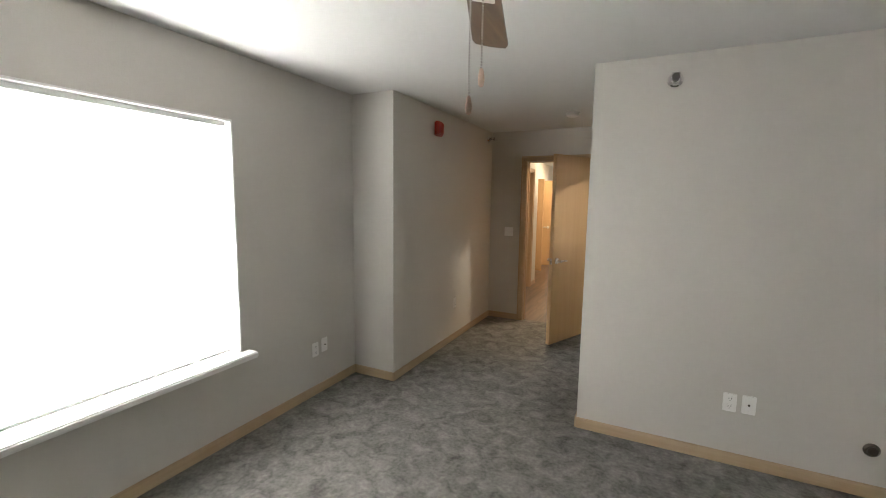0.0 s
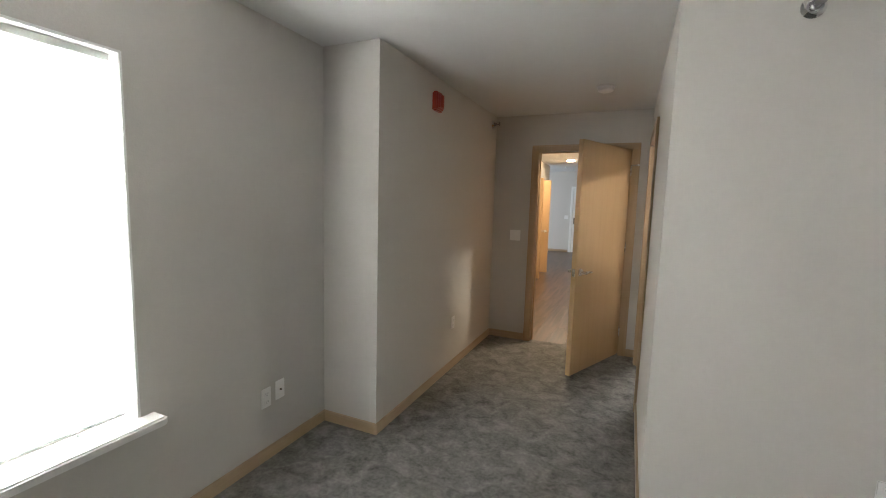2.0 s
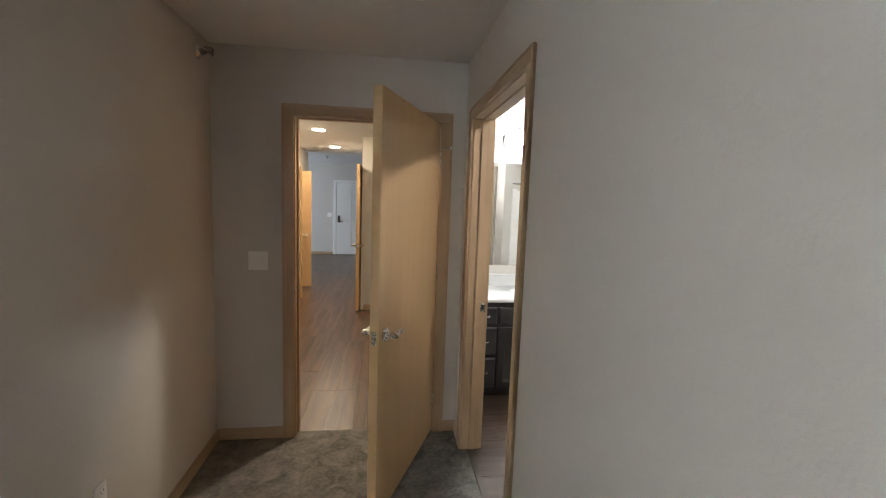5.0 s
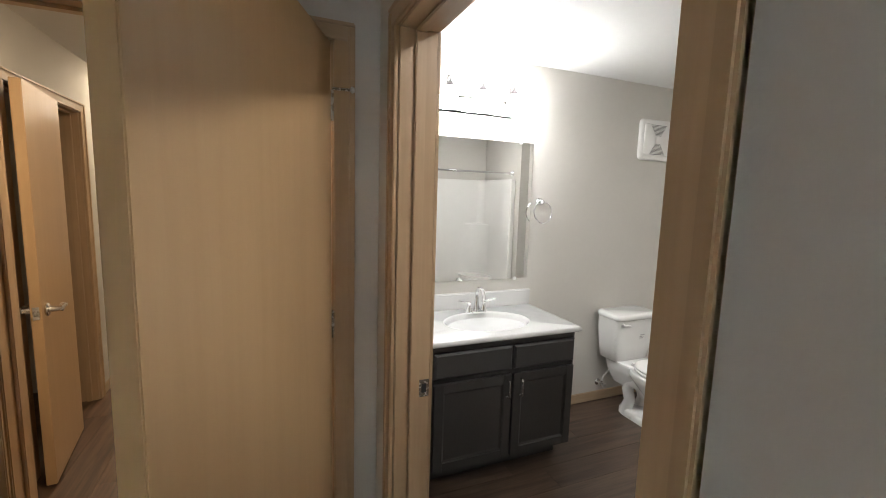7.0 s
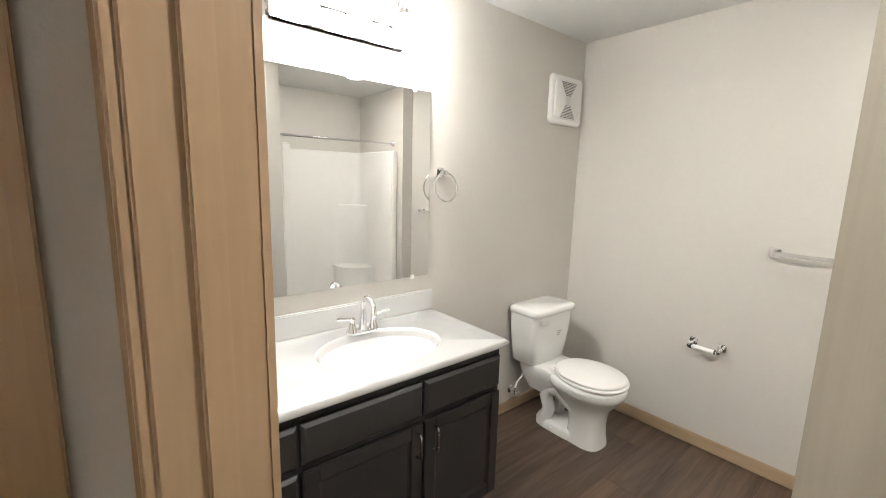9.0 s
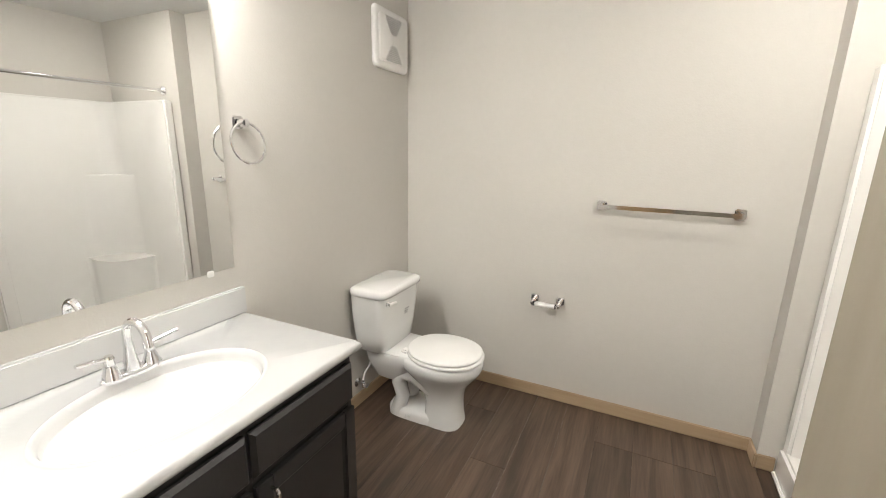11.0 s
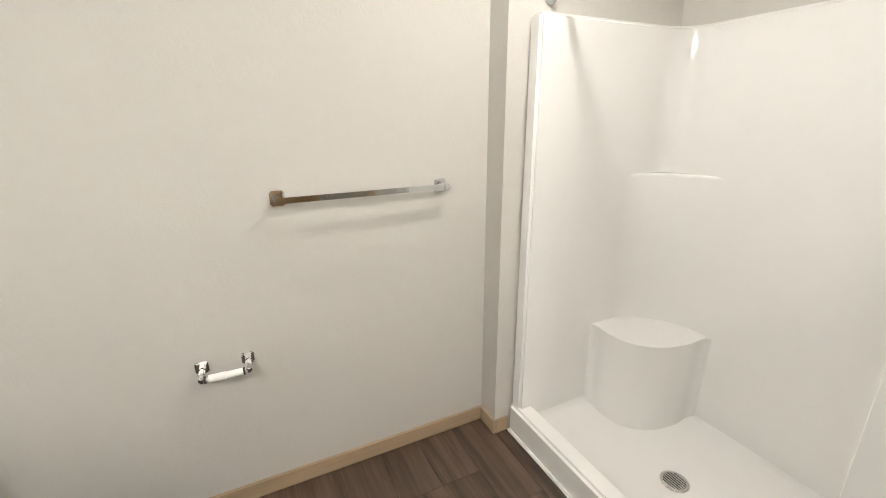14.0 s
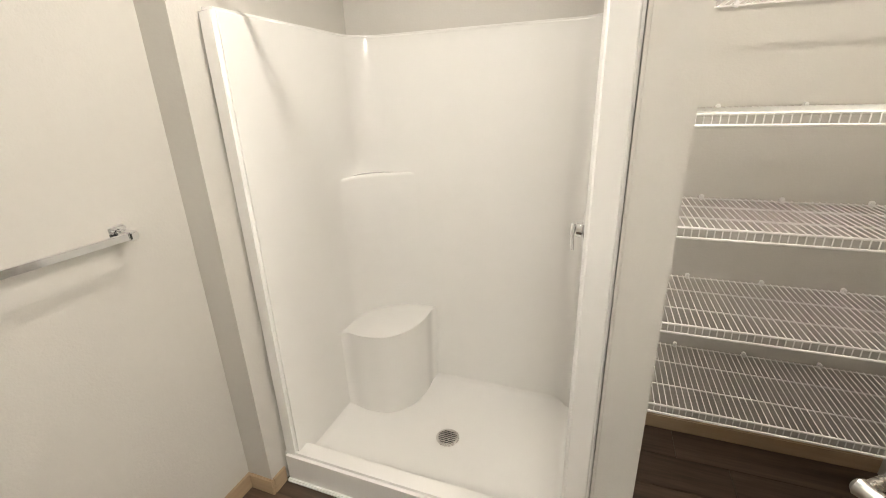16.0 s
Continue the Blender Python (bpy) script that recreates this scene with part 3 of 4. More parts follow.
# ---- ceiling and wall fittings of the bedroom ----
st = thing("fire_strobe", "red fire alarm horn strobe high on the wall", "fire alarm", (0, -1.585, 2.25))
part("body", boxes((0.0, 0.045, -1.645, -1.528, 2.178, 2.318), bev=0.010), RED, st)
part("front_face", boxes((0.043, 0.058, -1.632, -1.541, 2.192, 2.304), bev=0.008), RED, st)
part("lens", boxes((0.056, 0.070, -1.612, -1.585, 2.205, 2.290), bev=0.006), mat("strobe_lens", (0.45, 0.10, 0.07), 0.15), st)


def sidewall_sprinkler(p, out):
    p, o = Vector(p), Vector(out)
    ob = thing("sprinkler_head", "chrome sidewall sprinkler head high on the wall", "sprinkler", p)
    side = o.cross(Vector((0, 0, 1)))
    part("escutcheon", lathe(bmesh.new(), p - o * 0.001, o, [(0.041, 0), (0.042, 0.004), (0.034, 0.012), (0.028, 0.022), (0.020, 0.024)], 28), CHROME, ob)
    part("body", lathe(bmesh.new(), p, o, [(0.018, 0.01), (0.018, 0.030), (0.012, 0.034), (0.012, 0.046)], 20), SATIN, ob)
    part("frame_arms", tube(bmesh.new(), [p + o * 0.042 + side * 0.014, p + o * 0.062 + side * 0.016, p + o * 0.078, p + o * 0.062 - side * 0.016, p + o * 0.042 - side * 0.014], 0.003, 8), SATIN, ob)
    d = bmesh.new()
    lathe(d, p + o * 0.076, o, [(0.020, 0), (0.021, 0.002), (0.005, 0.003)], 20)
    part("deflector", d, SATIN, ob)
    part("hood", boxes_at(p + o * 0.06 + Vector((0, 0, 0.022)), o, (-0.02, 0.02, -0.022, 0.022, -0.001, 0.001)), SATIN, ob)
    return ob


def boxes_at(p, o, *specs, bev=0.0):
    bm = boxes(*specs, bev=bev)
    bm.transform(Matrix.Translation(p) @ axis_up(Vector(o)))
    return bm


sidewall_sprinkler((1.993, YR, 2.292), (0, -1, 0))
sidewall_sprinkler((0.0, -0.155, 2.335), (1, 0, 0))


def smoke_alarm(p, label):
    ob = thing("smoke_alarm", label, "smoke alarm", p)
    part("base", lathe(bmesh.new(), p, (0, 0, -1), [(0.066, -0.001), (0.068, 0.003), (0.068, 0.010), (0.060, 0.012)], 36), PLASTIC, ob)
    part("dome", lathe(bmesh.new(), Vector(p) - Vector((0, 0, 0.011)), (0, 0, -1), [(0.058, 0), (0.060, 0.006), (0.056, 0.022), (0.040, 0.030), (0.012, 0.032)], 36), PLASTIC, ob)
    part("test_button", lathe(bmesh.new(), Vector(p) - Vector((0.02, 0, 0.040)), (0, 0, -1), [(0.009, 0), (0.009, 0.003), (0.005, 0.004)], 16), PLASTIC, ob)
    return ob


smoke_alarm((1.155, -0.895, H), "white round smoke alarm on the entry ceiling")
smoke_alarm((0.38, 1.50, H), "white round smoke alarm on the hall ceiling")

bmp = thing("wall_door_stop", "round dark bronze door stop bumper on the wall", "door stop", (3.055, YR, 0.272))
part("rose", lathe(bmesh.new(), (3.055, YR, 0.272), (0, -1, 0), [(0.036, -0.001), (0.037, 0.006), (0.030, 0.016), (0.024, 0.018)], 28), BRONZE, bmp)
part("rubber_pad", lathe(bmesh.new(), (3.055, YR - 0.016, 0.272), (0, -1, 0), [(0.024, 0), (0.025, 0.008), (0.018, 0.014)], 24), BRONZE, bmp)

# ceiling fan
FX, FY = 1.508, -4.316
fan = thing("ceiling_fan", "ceiling fan with dark walnut blades and two pull chains", "ceiling fan", (FX, FY, H))
part("canopy", lathe(bmesh.new(), (FX, FY, H), (0, 0, -1), [(0.065, -0.001), (0.068, 0.01), (0.055, 0.045), (0.02, 0.055)], 32), WHITE, fan)
part("downrod", lathe(bmesh.new(), (FX, FY, H - 0.04), (0, 0, -1), [(0.012, 0), (0.012, 0.10)], 16), WHITE, fan)
part("motor_housing", lathe(bmesh.new(), (FX, FY, 2.335), (0, 0, -1), [(0.03, 0), (0.09, 0.012), (0.115, 0.04), (0.115, 0.085), (0.085, 0.105), (0.05, 0.11)], 40), WHITE, fan)
part("switch_housing", lathe(bmesh.new(), (FX, FY, 2.23), (0, 0, -1), [(0.05, 0), (0.052, 0.05), (0.045, 0.085), (0.02, 0.10)], 32), WHITE, fan)
part("finial", lathe(bmesh.new(), (FX, FY, 2.115), (0, 0, -1), [(0.006, -0.02), (0.006, 0), (0.012, 0.006), (0.014, 0.014), (0.010, 0.024), (0.003, 0.028)], 20), NICKEL, fan)
A0 = math.degrees(math.atan2(0.586, -0.178))
for k in range(4):
    a = A0 + 90 * k
    m = Matrix.Translation((FX, FY, 2.165)) @ Matrix.Rotation(radians(a), 4, "Z") @ Matrix.Rotation(radians(11), 4, "X")
    bm = bmesh.new()
    outline = [(0.17, -0.048), (0.60, -0.068), (0.635, -0.058), (0.645, 0.0), (0.635, 0.058), (0.60, 0.068), (0.17, 0.048)]
    loft(bm, [[Vector((x, y, zz)) for x, y in outline] for zz in (-0.004, 0.004)])
    bm.transform(m)
    part("blade", bm, WALNUT, fan, "dark walnut blade")
    bm = boxes((0.08, 0.22, -0.02, 0.02, -0.012, -0.004), (0.20, 0.26, -0.035, 0.035, -0.010, -0.004), bev=0.002)
    bm.transform(m)
    part("blade_iron", bm, WHITE, fan)
for cx, cy, zb in ((FX - 0.012, FY + 0.0, 1.826), (FX + 0.012, FY + 0.02, 1.894)):
    bm = bmesh.new()
    zz = 2.15
    while zz > zb:
        bmesh.ops.create_icosphere(bm, subdivisions=1, radius=0.0029, matrix=Matrix.Translation((cx, cy, zz)))
        zz -= 0.0068
    tube(bm, [(cx, cy, 2.15), (cx, cy, zb)], 0.0006, 5)
    ch = part("pull_chain", bm, CHROME, fan, "beaded metal pull chain")
    part("pull_knob", lathe(bmesh.new(), (cx, cy, zb + 0.004), (0, 0, -1), [(0.002, 0), (0.005, 0.004), (0.0078, 0.020), (0.0082, 0.030), (0.006, 0.042), (0.002, 0.045)], 18), BEECH, ch, "turned pale wood knob")


def disc_light(p, r, material, label):
    ob = thing("ceiling_light", label, "ceiling light", p)
    part("trim_ring", lathe(bmesh.new(), p, (0, 0, -1), [(r, -0.001), (r + 0.002, 0.004), (r - 0.004, 0.012), (r - 0.018, 0.016)], 40), WHITE, ob)
    part("diffuser", lathe(bmesh.new(), Vector(p) - Vector((0, 0, 0.012)), (0, 0, -1), [(r - 0.016, 0), (r - 0.022, 0.006), (r - 0.05, 0.012), (0.01, 0.014)], 36), material, ob, "lit white diffuser")
    return ob


disc_light((0.80, 0.43, H), 0.095, HALLDISC, "lit round flush light on the hall ceiling")
disc_light((0.195, 2.85, H), 0.095, HALLDISC, "lit round flush light on the hall ceiling")
disc_light((0.205, 4.54, H), 0.095, HALLDISC, "lit round flush light on the hall ceiling")
disc_light((2.25, -1.06, H), 0.10, NEAR_DISC, "lit round flush light on the bathroom ceiling")
disc_light((3.56 + DX, -1.05 + DY, H), 0.10, DISC, "lit round flush light on the bathroom ceiling")

# far sprinkler on the living room ceiling
sp = thing("sprinkler_head", "small white sprinkler on the far ceiling", "sprinkler", (-0.35, 7.9, 2.6))
part("escutcheon", lathe(bmesh.new(), (-0.35, 7.9, 2.6), (0, 0, -1), [(0.05, -0.001), (0.05, 0.006), (0.03, 0.012), (0.012, 0.05)], 20), WHITE, sp)


# ---- bathroom: vanity ----
# from here the numbers count from the bathroom's own origin
SHIFT = Vector((DX, DY, 0))
XE, YN, YJ, XJ, XB = XE - DX, YN - DY, YJ - DY, XJ - DX, XB - DX
CT, CX0, CX1, CY0 = 0.836, XB + 0.004, 2.956, 0.340
van = thing("vanity_cabinet", "dark espresso bathroom vanity cabinet with doors and drawers", "vanity", (2.3, 0.64, 0))
VF = 0.380
part("body", boxes((CX0, 2.936, VF + 0.020, YN - 0.002, 0.095, 0.688), (CX0, 2.936, VF + 0.020, VF + 0.022, 0.688, CT - 0.033), (2.918, 2.936, VF + 0.022, YN - 0.002, 0.688, CT - 0.033), (CX0, CX0 + 0.018, VF + 0.022, YN - 0.002, 0.688, CT - 0.033)), ESPRESSO, van)
part("toe_kick", boxes((CX0, 2.90, VF + 0.085, VF + 0.105, 0.0, 0.10)), ESPRESSO, van)
ff = bmesh.new()
for s in ((CX0, XB + 0.040, 0.095, 0.797), (2.022, 2.045, 0.095, 0.797), (2.498, 2.520, 0.095, 0.797), (2.915, 2.936, 0.095, 0.797)):
    box(ff, s[0], s[1], VF, VF + 0.02, s[2], s[3], 0.001, 1)
for z0, z1 in ((0.095, 0.115), (0.600, 0.622), (0.765, 0.797)):
    box(ff, XB + 0.040, 2.915, VF + 0.001, VF + 0.0195, z0, z1, 0.0)
part("face_frame", ff, ESPRESSO, van)


def pull(parent, p, vertical):
    """A slim bent bar pull on two feet."""
    p = Vector(p)
    a = Vector((0, 0, 1)) if vertical else Vector((1, 0, 0))
    o = Vector((0, -1, 0))
    pts = [p - a * 0.048, p - a * 0.048 + o * 0.020, p - a * 0.040 + o * 0.027, p + a * 0.040 + o * 0.027, p + a * 0.048 + o * 0.020, p + a * 0.048]
    return part("handle", tube(bmesh.new(), pts, 0.0048, 10), NICKEL, parent, "brushed nickel bar pull")


def shaker(name, x0, x1, z0, z1, rail, handle):
    y1 = VF - 0.002
    y0 = y1 - 0.019
    bm = bmesh.new()
    for s in ((x0, x0 + rail, z0, z1), (x1 - rail, x1, z0, z1), (x0 + rail, x1 - rail, z0, z0 + rail), (x0 + rail, x1 - rail, z1 - rail, z1)):
        box(bm, s[0], s[1], y0, y1, s[2], s[3], 0.003, 2)
    d = part(name, bm, ESPRESSO, van)
    pn = bmesh.new()
    i, e = rail - 0.004, rail + 0.012
    loft(pn, [[Vector((x0 + i, y0 + 0.004, z0 + i)), Vector((x1 - i, y0 + 0.004, z0 + i)), Vector((x1 - i, y0 + 0.004, z1 - i)), Vector((x0 + i, y0 + 0.004, z1 - i))],
              [Vector((x0 + e, y0 + 0.010, z0 + e)), Vector((x1 - e, y0 + 0.010, z0 + e)), Vector((x1 - e, y0 + 0.010, z1 - e)), Vector((x0 + e, y0 + 0.010, z1 - e))]], cap=False)
    pn.faces.new([v for v in pn.verts][4:])
    part("panel", pn, ESPRESSO, d, angle=0.2)
    if handle:
        pull(d, (handle[0], y0, handle[1]), handle[2])
    return d


def slab(name, x0, x1, z0, z1, handle=None):
    y1 = VF - 0.002
    bm = bmesh.new()
    r = []
    for ins, y in ((0, y1), (0, y1 - 0.009), (0.011, y1 - 0.019)):
        r.append([Vector((x0 + ins, y, z0 + ins)), Vector((x1 - ins, y, z0 + ins)), Vector((x1 - ins, y, z1 - ins)), Vector((x0 + ins, y, z1 - ins))])
    loft(bm, r)
    d = part(name, bm, ESPRESSO, van, angle=0.3)
    if handle:
        pull(d, (handle[0], y1 - 0.019, handle[1]), False)
    return d


slab("false_drawer_front", 2.040, 2.503, 0.625, 0.762)
slab("drawer_front", 2.515, 2.928, 0.625, 0.762)
shaker("door", 2.040, 2.503, 0.108, 0.600, 0.052, (2.477, 0.520, True))
shaker("door", 2.515, 2.928, 0.108, 0.600, 0.052, (2.560, 0.520, True))
slab("drawer_front", XB + 0.034, 2.027, 0.625, 0.762, (1.91, 0.694))
slab("drawer_front", XB + 0.034, 2.027, 0.375, 0.600, (1.91, 0.49))
slab("drawer_front", XB + 0.034, 2.027, 0.108, 0.352, (1.91, 0.24))

# vanity top with moulded oval basin
top = thing("countertop", "white cultured marble vanity top with moulded oval basin", "countertop", (2.3, 0.63, CT - 0.03))
SX, SY, SA, SB = 2.462, 0.596, 0.264, 0.188
N = 128


def rect_pt(a, x0, x1, y0, y1):
    dx, dy = math.cos(a), math.sin(a)
    k = 1e9
    if abs(dx) > 1e-9:
        k = min(k, ((x1 if dx > 0 else x0) - SX) / dx)
    if abs(dy) > 1e-9:
        k = min(k, ((y1 if dy > 0 else y0) - SY) / dy)
    return SX + dx * k, SY + dy * k


angs = [2 * math.pi * k / N for k in range(N)]
for cx, cy in ((CX0, CY0), (CX1, CY0), (CX1, YN - 0.003), (CX0, YN - 0.003)):
    ca = math.atan2(cy - SY, cx - SX) % (2 * math.pi)
    j = min(range(N), key=lambda q: abs(angs[q] - ca))
    angs[j] = ca
rings = []
for ins, zz in ((0.010, CT - 0.032), (0.001, CT - 0.027), (0.0, CT - 0.018), (0.003, CT - 0.006), (0.010, CT)):
    rings.append([Vector((*rect_pt(a, CX0 + ins * (0), CX1 - ins, CY0 + ins, YN - 0.003), zz)) for a in angs])
for f, zz in ((1.055, CT), (1.045, CT + 0.003), (1.025, CT + 0.005), (1.0, CT + 0.003), (0.975, CT - 0.012), (0.94, CT - 0.040), (0.85, CT - 0.060), (0.70, CT - 0.095), (0.45, CT - 0.118), (0.15, CT - 0.126), (0.06, CT - 0.127)):
    rings.append([Vector((SX + SA * f * math.cos(a), SY + SB * f * math.sin(a) + (1 - f) * 0.02, zz)) for a in angs])
part("top", loft(bmesh.new(), rings), MARBLE, top, angle=1.2)
part("backsplash", boxes((CX0, CX1, YN - 0.023, YN - 0.003, CT - 0.002, 0.942), bev=0.006), MARBLE, top)
part("basin_drain", lathe(bmesh.new(), (SX, SY + 0.017, CT - 0.128), (0, 0, 1), [(0.022, 0), (0.023, 0.003), (0.016, 0.004), (0.004, 0.002)], 24), CHROME, top, "chrome basin drain")

# faucet
FX2, FY2 = 2.487, 0.792
fau = thing("faucet", "chrome two-handle gooseneck faucet on the vanity top", "faucet", (FX2, FY2, CT))
bm = bmesh.new()
loft(bm, [[Vector((FX2 + (0.082 - i) * math.cos(t) * (1 if abs(math.cos(t)) < 1 else 1), FY2 + (0.028 - i) * math.sin(t), CT + zz)) for t in [2 * math.pi * k / 40 for k in range(40)]] for i, zz in ((0, 0.0), (0, 0.008), (0.004, 0.013), (0.012, 0.016))])
part("base_plate", bm, CHROME, fau)
part("spout", tube(bmesh.new(), [(FX2, FY2, CT + 0.01), (FX2, FY2, CT + 0.05), (FX2, FY2, CT + 0.10)] + arc((FX2, FY2 - 0.048, CT + 0.118), 0.048, 0, 165, 12, (0, 1, 0), (0, 0, 1)) + [(FX2, FY2 - 0.098, CT + 0.102)], [0.022, 0.016, 0.012] + [0.0115] * 13 + [0.0125], 18), CHROME, fau)
for s in (-1, 1):
    hx = FX2 + s * 0.052
    h = part("handle_body", lathe(bmesh.new(), (hx, FY2, CT + 0.01), (0, 0, 1), [(0.024, 0), (0.021, 0.012), (0.014, 0.035), (0.012, 0.052), (0.014, 0.058), (0.010, 0.066)], 24), CHROME, fau)
    part("handle_lever", tube(bmesh.new(), [(hx - s * 0.008, FY2, CT + 0.066), (hx + s * 0.03, FY2 - 0.004, CT + 0.074), (hx + s * 0.078, FY2 - 0.012, CT + 0.084)], [0.008, 0.0065, 0.0055], 12), CHROME, h)

# mirror
mir = thing("wall_mirror", "large frameless wall mirror above the vanity", "mirror", (2.33, YN, 1.025))
part("glass", boxes((1.80, 2.930, YN - 0.007, YN - 0.001, 1.022, 1.935), bev=0.0015), MIRROR, mir)
for x, z in ((1.95, 1.022), (2.83, 1.022), (1.95, 1.935), (2.83, 1.935)):
    part("mirror_clip", boxes((x - 0.012, x + 0.012, YN - 0.012, YN - 0.001, z - 0.012, z + 0.010), bev=0.003), PLASTIC, mir, "clear plastic clip")

# vanity light
vl = thing("vanity_light", "chrome three-lamp vanity light with lit glass shades", "wall light", (2.47, YN, 2.13))
part("back_plate", boxes((2.15, 2.76, YN - 0.022, YN - 0.001, 2.082, 2.182), bev=0.018), NICKEL, vl)
part("plate_rim", boxes((2.20, 2.71, YN - 0.030, YN - 0.020, 2.088, 2.096), bev=0.003), NICKEL, vl)
for x in (2.262, 2.478, 2.694):
    a = part("arm", tube(bmesh.new(), [(x, YN - 0.02, 2.145), (x, YN - 0.05, 2.175), (x, YN - 0.062, 2.225)] + arc((x, YN - 0.088, 2.245), 0.024, 20, 165, 8, (0, 1, 0), (0, 0, 1)) + [(x, YN - 0.112, 2.215)], 0.0055, 10), SATIN, vl)
    part("socket_cap", lathe(bmesh.new(), (x, YN - 0.112, 2.232), (0, 0, -1), [(0.006, -0.012), (0.010, 0), (0.024, 0.012), (0.030, 0.026), (0.031, 0.034)], 24), SATIN, a)
    sh = bmesh.new()
    m = axis_matrix((0, 0, -1))
    pr_ = [(0.030, 0.0), (0.036, 0.02), (0.044, 0.055), (0.056, 0.095), (0.063, 0.115), (0.060, 0.115), (0.053, 0.095), (0.041, 0.055), (0.033, 0.02), (0.012, 0.004)]
    loft(sh, [[m @ Vector((r * math.cos(2 * math.pi * k / 28), r * math.sin(2 * math.pi * k / 28), h)) + Vector((x, YN - 0.112, 2.20)) for k in range(28)] for r, h in pr_], cap=False)
    part("glass_shade", sh, SHADE, a, "lit frosted glass shade")

# exhaust grille
eg = thing("exhaust_grille", "white square exhaust fan grille high on the wall", "vent", (4.03, YN, 2.04))
GX0, GX1, GZ0, GZ1 = 3.862, 4.205, 1.888, 2.192


def round_rect(x0, x1, z0, z1, r, y, n=6):
    out = []
    for cx, cz, a0 in ((x1 - r, z1 - r, 0), (x0 + r, z1 - r, 90), (x0 + r, z0 + r, 180), (x1 - r, z0 + r, 270)):
        for k in range(n + 1):
            a = radians(a0 + 90 * k / n)
            out.append(Vector((cx + r * math.cos(a), y, cz + r * math.sin(a))))
    return out


part("cover", loft(bmesh.new(), [round_rect(GX0 + i, GX1 - i, GZ0 + i, GZ1 - i, 0.034 - i * 0.6, YN - d) for i, d in ((0, 0.001), (0, 0.010), (0.004, 0.017), (0.012, 0.022), (0.024, 0.023))]), PLASTIC, eg, angle=0.9)
part("raised_face", loft(bmesh.new(), [round_rect(GX0 + i, GX1 - i, GZ0 + i, GZ1 - i, 0.020, YN - d) for i, d in ((0.034, 0.022), (0.036, 0.027), (0.041, 0.030))]), PLASTIC, eg, angle=0.9)
# flat grey puts the shade between the louvers into colour; the cover is closed
VENT = mat("vent_shadow", (0.22, 0.22, 0.21), 0.7, grain=0.05)
gc = (GX0 + GX1) / 2
for s in (1, -1):
    zc = (GZ0 + GZ1) / 2
    bm = bmesh.new()
    w0, w1, h0, h1 = 0.026, 0.082, 0.030, 0.112
    loft(bm, [[Vector((gc - w0, y, zc + s * h0)), Vector((gc + w0, y, zc + s * h0)), Vector((gc + w1, y, zc + s * h1)), Vector((gc - w1, y, zc + s * h1))] for y in (YN - 0.0302, YN - 0.0312)])
    part("louver_backing", bm, VENT, eg, "grey sheet painted as the shade behind the louvers")
    for k in range(9):
        h = h0 + 0.006 + k * 0.0095
        w = w0 + (w1 - w0) * (h - h0) / (h1 - h0)
        part("louver", boxes((gc - w, gc + w, YN - 0.036, YN - 0.031, zc + s * h - 0.0018, zc + s * h + 0.0018)), PLASTIC, eg)
part("centre_boss", boxes((gc - 0.03, gc + 0.03, YN - 0.036, YN - 0.029, 2.04 - 0.026, 2.04 + 0.026), bev=0.004), PLASTIC, eg)


# ---- bathroom accessories ----
tr = thing("towel_ring", "chrome towel ring on the wall beside the mirror", "towel ring", (3.0, YN, 1.55))
part("rose", boxes((2.978, 3.024, YN - 0.012, YN - 0.001, 1.528, 1.574), bev=0.005), CHROME, tr)
part("post", boxes((2.988, 3.014, YN - 0.055, YN - 0.010, 1.536, 1.562), bev=0.005), CHROME, tr)
rp = [Vector((3.001 + 0.072 * math.sin(2 * math.pi * k / 40), YN - 0.044 - 0.010 * (1 - math.cos(2 * math.pi * k / 40)), 1.478 + 0.072 * math.cos(2 * math.pi * k / 40))) for k in range(41)]
part("ring", tube(bmesh.new(), rp, 0.0048, 10), CHROME, tr)

tb = thing("towel_bar", "chrome towel bar with square posts on the wall", "towel bar", (XE, -0.57, 1.195))
for y in (-0.268, -0.876):
    part("rose", boxes((XE - 0.010, XE + 0.001, y - 0.024, y + 0.024, 1.170, 1.222), bev=0.005), CHROME, tb)
    part("post", boxes((XE - 0.074, XE - 0.008, y - 0.013, y + 0.013, 1.184, 1.210), bev=0.005), CHROME, tb)
part("bar", boxes((XE - 0.068, XE - 0.056, -0.876, -0.268, 1.187, 1.207), bev=0.002), CHROME, tb)

tp = thing("toilet_paper_holder", "chrome toilet paper holder with empty white roller", "paper holder", (XE, -0.027, 0.63))
for y in (0.046, -0.100):
    part("rose", boxes((XE - 0.010, XE + 0.001, y - 0.021, y + 0.021, 0.608, 0.652), bev=0.005), CHROME, tp)
    part("post", boxes((XE - 0.078, XE - 0.008, y - 0.010, y + 0.010, 0.608, 0.630), bev=0.005), CHROME, tp)
# added black rings imitate the dark gap mirrored in the chrome posts
for y in (-0.088, 0.033):
    part("dark_gap_ring", lathe(bmesh.new(), (XE - 0.068, y, 0.617), (0, 1, 0), [(0.010, 0), (0.0138, 0.001), (0.0138, 0.006), (0.010, 0.007)], 18), SLOT, tp, "black ring painted as the dark gap at the roller's end")
part("roller", lathe(bmesh.new(), (XE - 0.068, -0.094, 0.617), (0, 1, 0), [(0.006, 0), (0.006, 0.012), (0.012, 0.014), (0.012, 0.066), (0.0135, 0.068), (0.0135, 0.120), (0.006, 0.122), (0.006, 0.134)], 20), PLASTIC, tp, "white spring roller")


# ---- toilet ----
TX = 3.768
